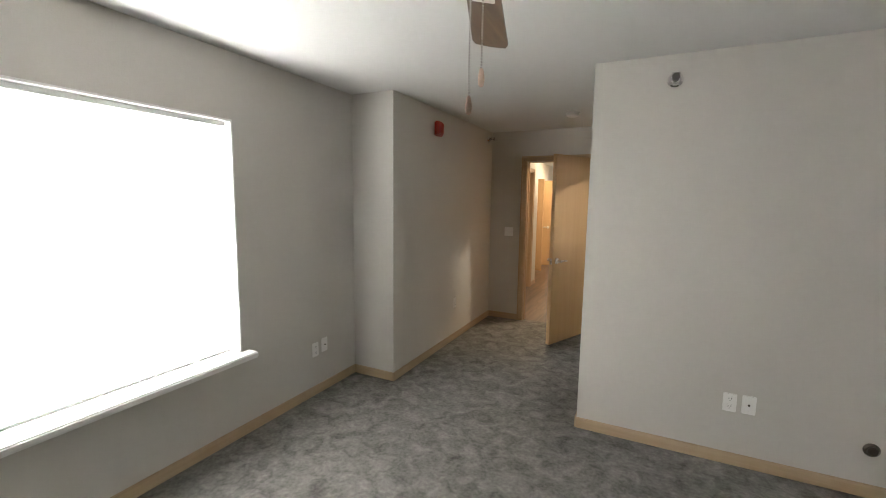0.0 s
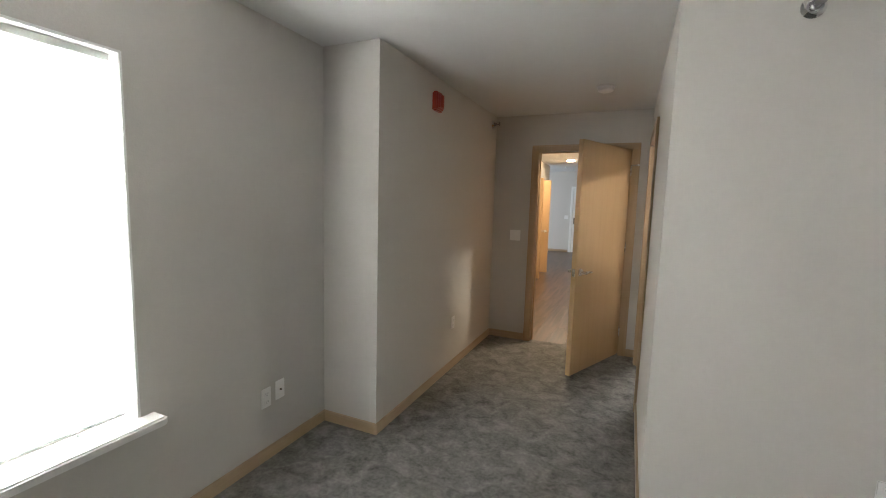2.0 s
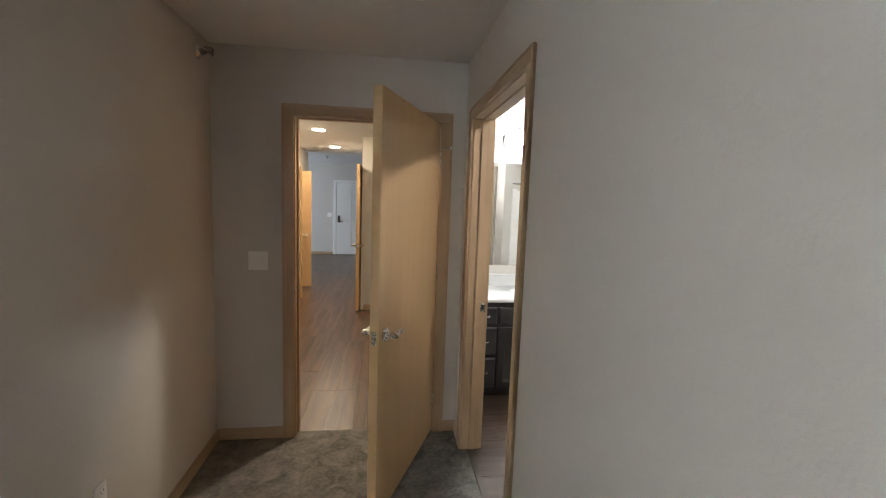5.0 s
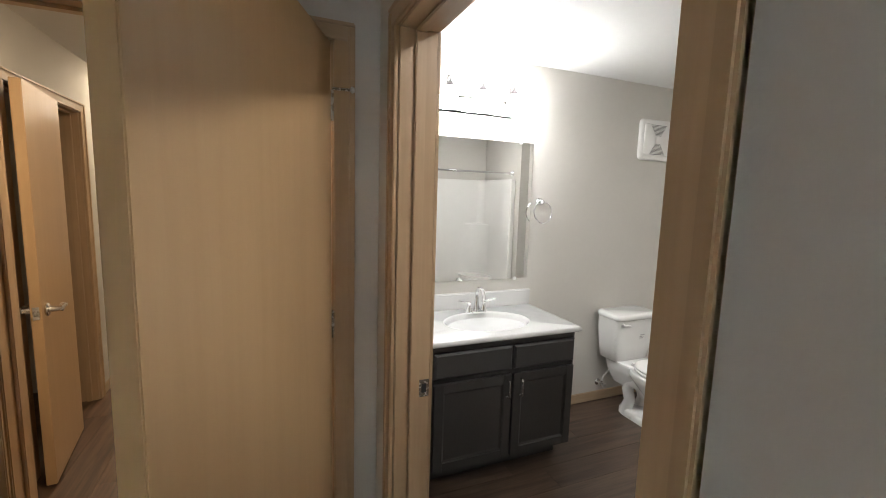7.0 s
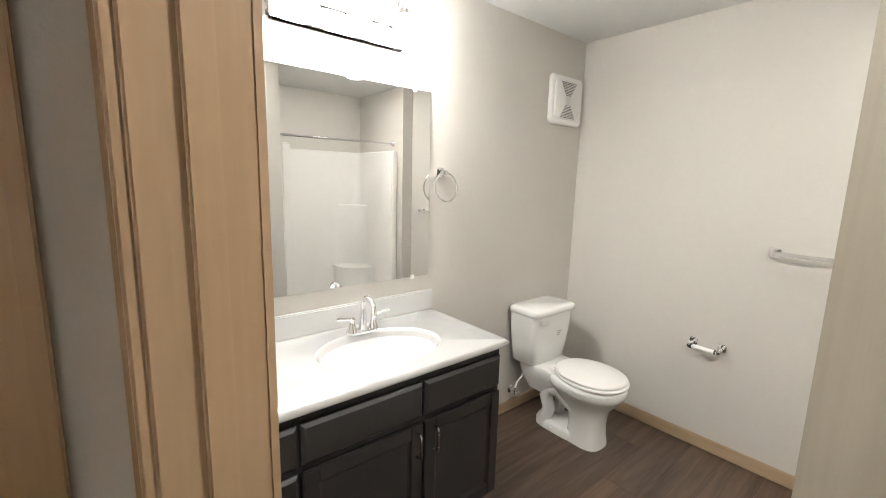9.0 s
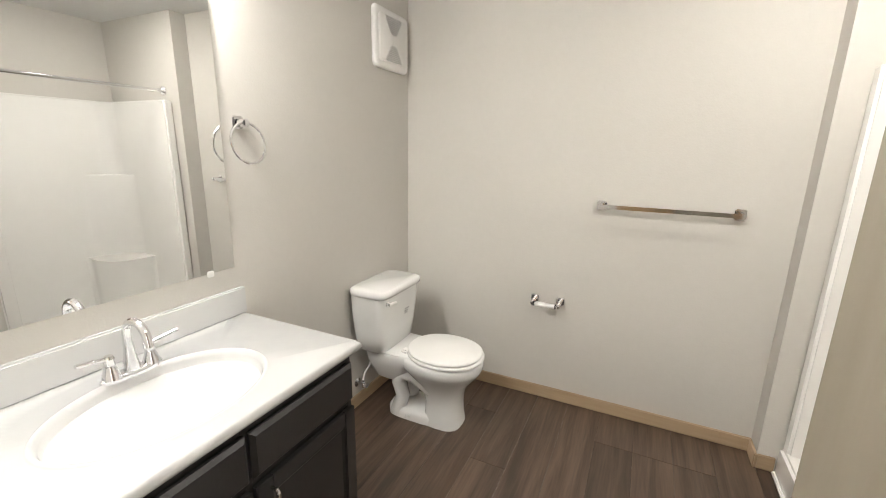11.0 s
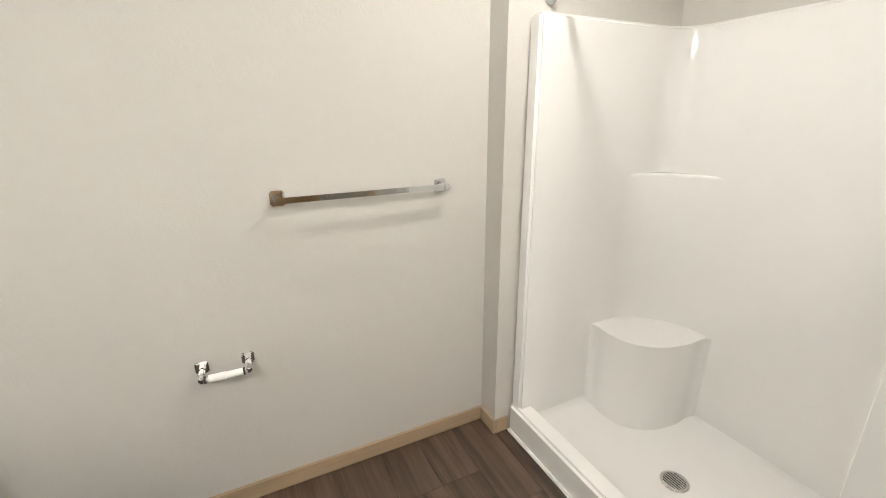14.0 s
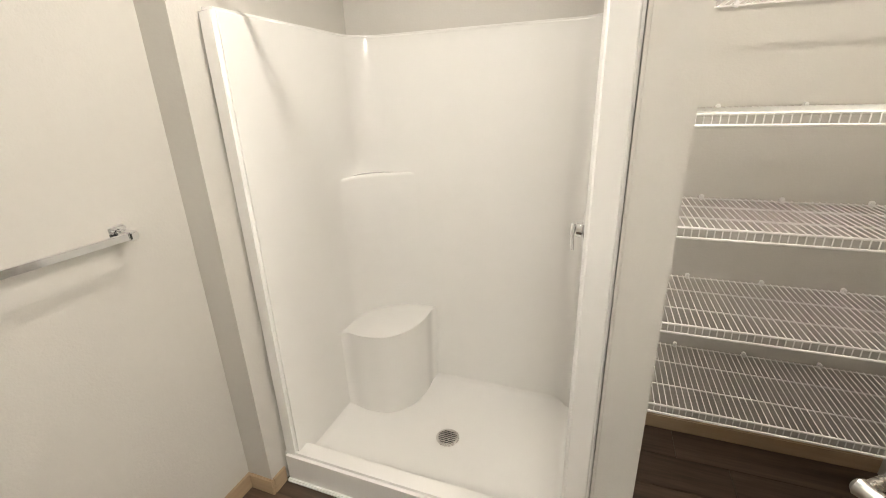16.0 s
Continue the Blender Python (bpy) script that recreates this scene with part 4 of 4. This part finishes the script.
toi = thing("toilet", "white two-piece toilet with closed lid", "toilet", (TX, 0.5, 0))


def egg(cy, a, bf, bb, z, n=48, p=2.0, ox=0.0):
    """A ring of the toilet, blunt or oval; the round-front bowl is shorter than an elongated one."""
    out = []
    if cy < 0.45:
        bf *= 0.88
    for k in range(n):
        t = 2 * math.pi * k / n
        c, s = math.cos(t), math.sin(t)
        x = a * math.copysign(abs(c) ** (2 / p), c)
        y = (bb if s > 0 else bf) * math.copysign(abs(s) ** (2 / p), s)
        out.append(Vector((TX + ox + x, cy + y, z)))
    return out


part("bowl", loft(bmesh.new(), [egg(0.410, 0.104, 0.134, 0.10, 0.0, p=3.0), egg(0.410, 0.103, 0.132, 0.10, 0.02, p=3.0), egg(0.410, 0.099, 0.125, 0.09, 0.07, p=2.8), egg(0.410, 0.098, 0.124, 0.09, 0.13, p=2.6), egg(0.410, 0.103, 0.134, 0.11, 0.19, p=2.4), egg(0.415, 0.122, 0.166, 0.16, 0.245, p=2.2), egg(0.42, 0.157, 0.224, 0.21, 0.298, p=2.1), egg(0.42, 0.174, 0.246, 0.24, 0.325, p=2.1), egg(0.42, 0.181, 0.254, 0.245, 0.342, p=2.1), egg(0.42, 0.183, 0.257, 0.245, 0.372, p=2.1), egg(0.42, 0.176, 0.250, 0.24, 0.386, p=2.1)]), CERAMIC, toi, angle=1.2)
for s in (-1, 1):
    part("trapway", tube(bmesh.new(), [(TX + s * 0.060, 0.40, 0.155), (TX + s * 0.068, 0.47, 0.215), (TX + s * 0.070, 0.55, 0.270), (TX + s * 0.068, 0.625, 0.265), (TX + s * 0.066, 0.655, 0.200), (TX + s * 0.066, 0.630, 0.125), (TX + s * 0.066, 0.650, 0.06), (TX + s * 0.066, 0.66, 0.02)], [0.030, 0.040, 0.045, 0.045, 0.042, 0.040, 0.042, 0.046], 18), CERAMIC, toi, angle=1.5)
    part("bolt_cap", lathe(bmesh.new(), (TX + s * 0.098, 0.58, 0.012), (0, 0, 1), [(0.016, 0), (0.016, 0.016), (0.010, 0.024), (0.003, 0.026)], 18), CERAMIC, toi)
part("foot", loft(bmesh.new(), [egg(0.56, 0.106, 0.16, 0.165, 0.0, p=4), egg(0.56, 0.106, 0.16, 0.165, 0.040, p=4), egg(0.56, 0.094, 0.15, 0.155, 0.058, p=4)]), CERAMIC, toi, angle=1.0)
part("tank_deck", loft(bmesh.new(), [egg(0.70, 0.10, 0.12, 0.12, 0.22, p=3), egg(0.70, 0.14, 0.15, 0.15, 0.32, p=4), egg(0.70, 0.150, 0.16, 0.16, 0.380, p=4), egg(0.70, 0.142, 0.152, 0.152, 0.394, p=4)]), CERAMIC, toi, angle=1.0)
part("tank", loft(bmesh.new(), [egg(0.785, 0.150, 0.080, 0.095, 0.384, p=4.5), egg(0.782, 0.172, 0.090, 0.102, 0.40, p=5), egg(0.780, 0.186, 0.097, 0.106, 0.50, p=6), egg(0.778, 0.198, 0.102, 0.110, 0.62, p=7), egg(0.776, 0.203, 0.104, 0.112, 0.712, p=7)]), CERAMIC, toi, angle=1.0)
part("tank_lid", loft(bmesh.new(), [egg(0.774, 0.200, 0.110, 0.116, 0.710, p=7), egg(0.772, 0.208, 0.118, 0.120, 0.716, p=7), egg(0.772, 0.210, 0.120, 0.121, 0.735, p=7), egg(0.772, 0.205, 0.115, 0.118, 0.748, p=7), egg(0.772, 0.194, 0.103, 0.108, 0.753, p=7)]), CERAMIC, toi, angle=1.2)
part("seat_ring", loft(bmesh.new(), [egg(0.405, 0.176, 0.235, 0.20, 0.390, p=2.15), egg(0.405, 0.181, 0.241, 0.205, 0.396, p=2.15), egg(0.405, 0.181, 0.241, 0.205, 0.405, p=2.15), egg(0.405, 0.176, 0.236, 0.20, 0.409, p=2.15)]), PLASTIC, toi, angle=1.0)
part("seat_lid", loft(bmesh.new(), [egg(0.410, 0.172, 0.232, 0.195, 0.412, p=2.15), egg(0.410, 0.177, 0.237, 0.20, 0.417, p=2.15), egg(0.410, 0.176, 0.236, 0.20, 0.424, p=2.15), egg(0.410, 0.166, 0.226, 0.19, 0.430, p=2.15), egg(0.410, 0.06, 0.09, 0.08, 0.433, p=2.15)]), PLASTIC, toi, angle=1.2)
for s in (-1, 1):
    part("seat_hinge", boxes((TX + s * 0.075 - 0.022, TX + s * 0.075 + 0.022, 0.585, 0.625, 0.386, 0.412), bev=0.007), PLASTIC, toi)
fl = part("flush_lever", lathe(bmesh.new(), (TX - 0.145, 0.676, 0.678), (0, -1, 0), [(0.013, 0), (0.013, 0.006), (0.008, 0.008), (0.008, 0.016)], 18), PLASTIC, toi, "white trip lever")
part("lever_arm", tube(bmesh.new(), [(TX - 0.152, 0.660, 0.678), (TX - 0.12, 0.657, 0.677), (TX - 0.085, 0.658, 0.672)], [0.008, 0.008, 0.006], 10), PLASTIC, fl)
INK = mat("grey_ink", (0.30, 0.30, 0.30), 0.6)
for k in range(3):
    part("print_line", boxes((TX + 0.030, TX + 0.075 - 0.008 * k, 0.6740, 0.6755, 0.588 - k * 0.012, 0.593 - k * 0.012)), INK, toi, "grey printed line")

vlv = thing("supply_valve", "chrome angle stop valve with braided supply hose", "valve", (3.649, YN, 0.15))
part("escutcheon", lathe(bmesh.new(), (3.649, YN, 0.15), (0, -1, 0), [(0.026, -0.001), (0.026, 0.004), (0.012, 0.010), (0.009, 0.012), (0.009, 0.045)], 24), CHROME, vlv)
part("valve_body", lathe(bmesh.new(), (3.649, YN - 0.045, 0.132), (0, 0, 1), [(0.011, 0), (0.012, 0.005), (0.012, 0.030), (0.008, 0.034), (0.008, 0.044)], 18), CHROME, vlv)
bm = bmesh.new()
loft(bm, [[Vector((3.649 + 0.020 * math.cos(t), YN - 0.058 - yy, 0.148 + 0.012 * math.sin(t))) for t in [2 * math.pi * k / 24 for k in range(24)]] for yy in (0.0, 0.012, 0.016)])
part("oval_handle", bm, CHROME, vlv)
hose = [(3.649, YN - 0.045, 0.172), (3.660, YN - 0.048, 0.215), (3.690, YN - 0.060, 0.25), (3.700, YN - 0.075, 0.30), (3.668, YN - 0.10, 0.345), (3.655, YN - 0.11, 0.385)]
part("supply_hose", tube(bmesh.new(), hose, 0.0055, 10), WHITE, vlv, "thin white supply hose")
part("hose_nut", lathe(bmesh.new(), (3.655, YN - 0.11, 0.37), (0, 0, 1), [(0.014, 0), (0.016, 0.004), (0.014, 0.022)], 8), PLASTIC, vlv)


# ---- shower ----
IX0, IX1, IYB, FYF, ST = 2.985, 4.045, -1.958, -1.185, 1.803
sh = thing("shower_stall", "white one-piece fibreglass shower stall with moulded seat", "shower", (3.51, -1.55, 0))
inner = [Vector((IX0, FYF, 0))] + [Vector((IX0 + 0.11 - 0.11 * math.cos(radians(a)), IYB + 0.11 - 0.11 * math.sin(radians(a)), 0)) for a in range(0, 91, 10)] + [Vector((IX1 - 0.11 + 0.11 * math.sin(radians(a)), IYB + 0.11 - 0.11 * math.cos(radians(a)), 0)) for a in range(0, 91, 10)] + [Vector((IX1, FYF, 0))]
outer = [Vector((XJ - 0.003, FYF, 0)), Vector((XJ - 0.003, -1.997, 0)), Vector((2.902, -1.997, 0)), Vector((2.902, FYF, 0))]
poly = inner + outer
bm = bmesh.new()
lo = [bm.verts.new((p.x, p.y, 0.03)) for p in poly]
hi = [bm.verts.new((p.x, p.y, ST)) for p in poly]
for k in range(len(poly)):
    bm.faces.new((lo[k], lo[(k + 1) % len(poly)], hi[(k + 1) % len(poly)], hi[k]))
bm.faces.new(lo)
bm.faces.new(hi)
bmesh.ops.recalc_face_normals(bm, faces=bm.faces)
es = [e for e in bm.edges if (e.verts[0] in hi and e.verts[1] in hi) or (e.calc_face_angle(0) > 1.2 and abs(e.verts[0].co.y - FYF) < 1e-5 and abs(e.verts[1].co.y - FYF) < 1e-5)]
bmesh.ops.bevel(bm, geom=es, offset=0.012, segments=3, affect="EDGES", clamp_overlap=True)
part("surround", bm, FIBER, sh, angle=0.7)
pan = bmesh.new()
NP = 48
PC = Vector((3.51, -1.555, 0))


def pan_ring(f, z):
    out = []
    for k in range(NP):
        a = 2 * math.pi * k / NP
        dx, dy = math.cos(a), math.sin(a)
        kk = min(((IX1 + 0.01 if dx > 0 else IX0 - 0.01) - PC.x) / dx if abs(dx) > 1e-6 else 9, ((-1.20 if dy > 0 else IYB - 0.01) - PC.y) / dy if abs(dy) > 1e-6 else 9)
        out.append(Vector((PC.x + dx * kk * f, PC.y + dy * kk * f, z)))
    return out


loft(pan, [pan_ring(1.0, 0.0), pan_ring(1.0, 0.115), pan_ring(0.97, 0.082), pan_ring(0.92, 0.070), pan_ring(0.5, 0.062), pan_ring(0.12, 0.056)])
part("pan", pan, FIBER, sh, angle=1.0)
part("threshold", boxes((2.904, XJ - 0.004, -1.262, -1.172, 0.0, 0.148), bev=0.014), FIBER, sh)
part("floor_strip", boxes((2.904, XJ - 0.014, -1.176, -1.158, 0.0, 0.016), bev=0.005), WHITE, sh)


def corner_piece(name, pts, z0, z1, bev, taper=0.0):
    bm = bmesh.new()
    c = Vector((IX1 + 0.01, IYB - 0.01, 0))
    full = [c] + [Vector((x, y, 0)) for x, y in pts]
    lo_ = [bm.verts.new((p.x + (c.x - p.x) * taper, p.y + (c.y - p.y) * taper, z0)) for p in full]
    hi_ = [bm.verts.new((p.x, p.y, z1)) for p in full]
    n = len(full)
    for k in range(n):
        bm.faces.new((lo_[k], lo_[(k + 1) % n], hi_[(k + 1) % n], hi_[k]))
    bm.faces.new(lo_)
    bm.faces.new(hi_)
    bmesh.ops.recalc_face_normals(bm, faces=bm.faces)
    edges = [e for e in bm.edges if e.verts[0] in hi_ and e.verts[1] in hi_]
    bmesh.ops.bevel(bm, geom=edges, offset=bev, segments=3, affect="EDGES", clamp_overlap=True)
    return part(name, bm, FIBER, sh, angle=0.9)


def curve_pts(ctrl, n=18):
    """A smooth curve through control points."""
    out = []
    P = [ctrl[0]] + list(ctrl) + [ctrl[-1]]
    for i in range(1, len(P) - 2):
        p0, p1, p2, p3 = (Vector((*q, 0)) for q in P[i - 1:i + 3])
        for k in range(n // (len(ctrl) - 1) + 1):
            t = k / (n // (len(ctrl) - 1) + 1)
            v = 0.5 * ((2 * p1) + (p2 - p0) * t + (2 * p0 - 5 * p1 + 4 * p2 - p3) * t * t + (3 * p1 - p0 - 3 * p2 + p3) * t ** 3)
            out.append((v.x, v.y))
    return out + [ctrl[-1]]


corner_piece("seat", curve_pts([(4.055, -1.560), (4.025, -1.592), (3.93, -1.583), (3.82, -1.610), (3.745, -1.70), (3.715, -1.82), (3.716, -1.93), (3.69, -1.968)], 42), 0.05, 0.50, 0.012, 0.02)
# ledge in the corner: below it the corner is one broad cove, above it the walls meet tightly
NL = 25
ledge = [(IX1 - 0.285 + 0.2856 * math.cos(radians(90 * k / (NL - 1))), IYB + 0.265 - 0.2656 * math.sin(radians(90 * k / (NL - 1)))) for k in range(NL)]
corner = Vector((IX1 + 0.01, IYB - 0.01, 0))
bm = bmesh.new()
rings = [[Vector((e[0], e[1], zz)) for e in ledge] for zz in (0.05, 0.60, 1.188)]
for back, up in ((0.03, 0.010), (0.10, 0.014), (0.30, 0.012), (0.9, 0.011)):
    rings.append([Vector((e[0] + (corner.x - e[0]) * back, e[1] + (corner.y - e[1]) * back, 1.190 + up)) for e in ledge])
vs = [[bm.verts.new(p) for p in r] for r in rings]
for a, c in zip(vs, vs[1:]):
    for k in range(NL - 1):
        bm.faces.new((a[k], a[k + 1], c[k + 1], c[k]))
part("corner_shelf", bm, FIBER, sh, angle=1.3)
dr = part("floor_drain", lathe(bmesh.new(), (3.51, -1.555, 0.055), (0, 0, 1), [(0.052, 0), (0.054, 0.004), (0.046, 0.006), (0.01, 0.0055)], 36), NICKEL, sh, "round metal floor drain")
for k in range(-3, 4):
    w = math.sqrt(0.042 ** 2 - (k * 0.011) ** 2)
    part("drain_slot", boxes((3.51 - w, 3.51 + w, -1.555 + k * 0.011 - 0.0016, -1.555 + k * 0.011 + 0.0016, 0.0600, 0.0618)), SLOT, dr)
vv = part("valve_plate", lathe(bmesh.new(), (IX0, -1.56, 1.10), (1, 0, 0), [(0.075, -0.001), (0.077, 0.004), (0.06, 0.012), (0.03, 0.016), (0.026, 0.034)], 32), CHROME, sh, "chrome shower valve")
part("valve_lever", tube(bmesh.new(), [(IX0 + 0.030, -1.56, 1.10), (IX0 + 0.044, -1.55, 1.115), (IX0 + 0.046, -1.53, 1.085), (IX0 + 0.040, -1.51, 1.04)], [0.014, 0.011, 0.008, 0.006], 12), CHROME, vv)

rod = thing("shower_rod", "chrome shower curtain rod across the stall", "curtain rod", (3.5, -1.277, 1.875))
part("rod", tube(bmesh.new(), [(XJ - 0.01, -1.277, 1.875), (2.91, -1.277, 1.875)], 0.0125, 18), CHROME, rod)
for x, d in ((XJ, -1), (2.900, 1)):
    part("rod_flange", lathe(bmesh.new(), (x, -1.277, 1.875), (d, 0, 0), [(0.034, -0.001), (0.035, 0.006), (0.024, 0.018), (0.017, 0.026), (0.017, 0.034)], 28), CHROME, rod)

# linen shelves of white coated wire
CB, CF, SX0, SX1 = -1.994, -1.55, XB + 0.008, 2.776
for zs in (0.468, 0.800, 1.136, 1.470, 1.80):
    ws = thing("wire_shelf", "white coated wire shelf in the linen nook", "shelf", (2.2, -1.8, zs), group="linen shelves")
    bm = bmesh.new()
    x = SX0 + 0.01
    while x < SX1:
        tube(bm, [(x, CB + 0.006, zs), (x, CF, zs), (x, CF + 0.003, zs - 0.004), (x, CF + 0.003, zs - 0.034)], 0.0019, 5)
        x += 0.0205
    tagged(part("wire_deck", bm, WIRE, ws), kind="stuff")
    for y, z_, r in ((CB + 0.008, zs - 0.004, 0.003), (CB + 0.15, zs - 0.004, 0.0034), (CF - 0.13, zs - 0.004, 0.0034), (CF, zs - 0.003, 0.0042), (CF + 0.003, zs - 0.034, 0.0042)):
        part("rail", tube(bmesh.new(), [(SX0, y, z_), (SX1, y, z_)], r, 8), WIRE, ws)
    for x in (1.80, 2.06, 2.32, 2.58, 2.74):
        part("wall_clip", boxes((x - 0.007, x + 0.007, -2.0, CB + 0.014, zs - 0.010, zs + 0.012), bev=0.003), PLASTIC, ws)
    for x0, x1 in ((XB, SX0 + 0.012), (SX1 - 0.012, 2.784)):
        part("end_bracket", boxes((x0, x1, CF - 0.025, CF + 0.010, zs - 0.040, zs + 0.006), bev=0.003), PLASTIC, ws)


# ---- floor planks ----
XE, YN = XE + DX, YN + DY
PLANKS = {}


def plank(parent, x0, x1, y0, y1, material):
    key = (round(x1 - x0, 3), round(y1 - y0, 3), material.name)
    if key not in PLANKS:
        bm = boxes((-(x1 - x0) / 2 + 0.0008, (x1 - x0) / 2 - 0.0008, -(y1 - y0) / 2 + 0.0008, (y1 - y0) / 2 - 0.0008, -0.006, 0.0))
        PLANKS[key] = mesh_of("plank", bm, material)
    ob = new("plank", PLANKS[key])
    ob.parent = parent
    ob.location = ((x0 + x1) / 2, (y0 + y1) / 2, 0)
    return ob


rng = random.Random(4)
W, L = 0.18, 1.22
y = -2.0 + DY
while y < YN:
    y1 = min(y + W, YN)
    x = 1.61 - rng.choice((0.2, 0.4, 0.6, 0.8, 1.0))
    while x < XE:
        a, c = max(x, 1.61), min(x + L, XE)
        if c - a > 0.02:
            plank(BATH_FLOOR, a, c, y, y1, PLANK_X)
        x += L
    y += W
x = -0.6
while x < 1.55:
    y = 0.06 - rng.choice((0.2, 0.4, 0.6, 0.8, 1.0))
    while y < 9.6:
        a, c = max(y, 0.06), min(y + L, 9.6)
        if c - a > 0.02:
            plank(HALL_FLOOR, x, x + W, a, c, PLANK_Y)
        y += L
    x += W
rest = bmesh.new()
for x0, x1, y0 in ((-4.4, -0.6, 5.9), (1.56, 4.2, 5.5)):
    x = x0
    while x < x1 - 0.01:
        for k in range(4):
            box(rest, x + 0.001, min(x + W, x1) - 0.001, y0 + k * 1.2 + 0.001, min(y0 + (k + 1) * 1.2, 9.6) - 0.001, -0.006, 0.0)
        x += W
tagged(part("far_planks", rest, PLANK_Y, HALL_FLOOR), kind="stuff")
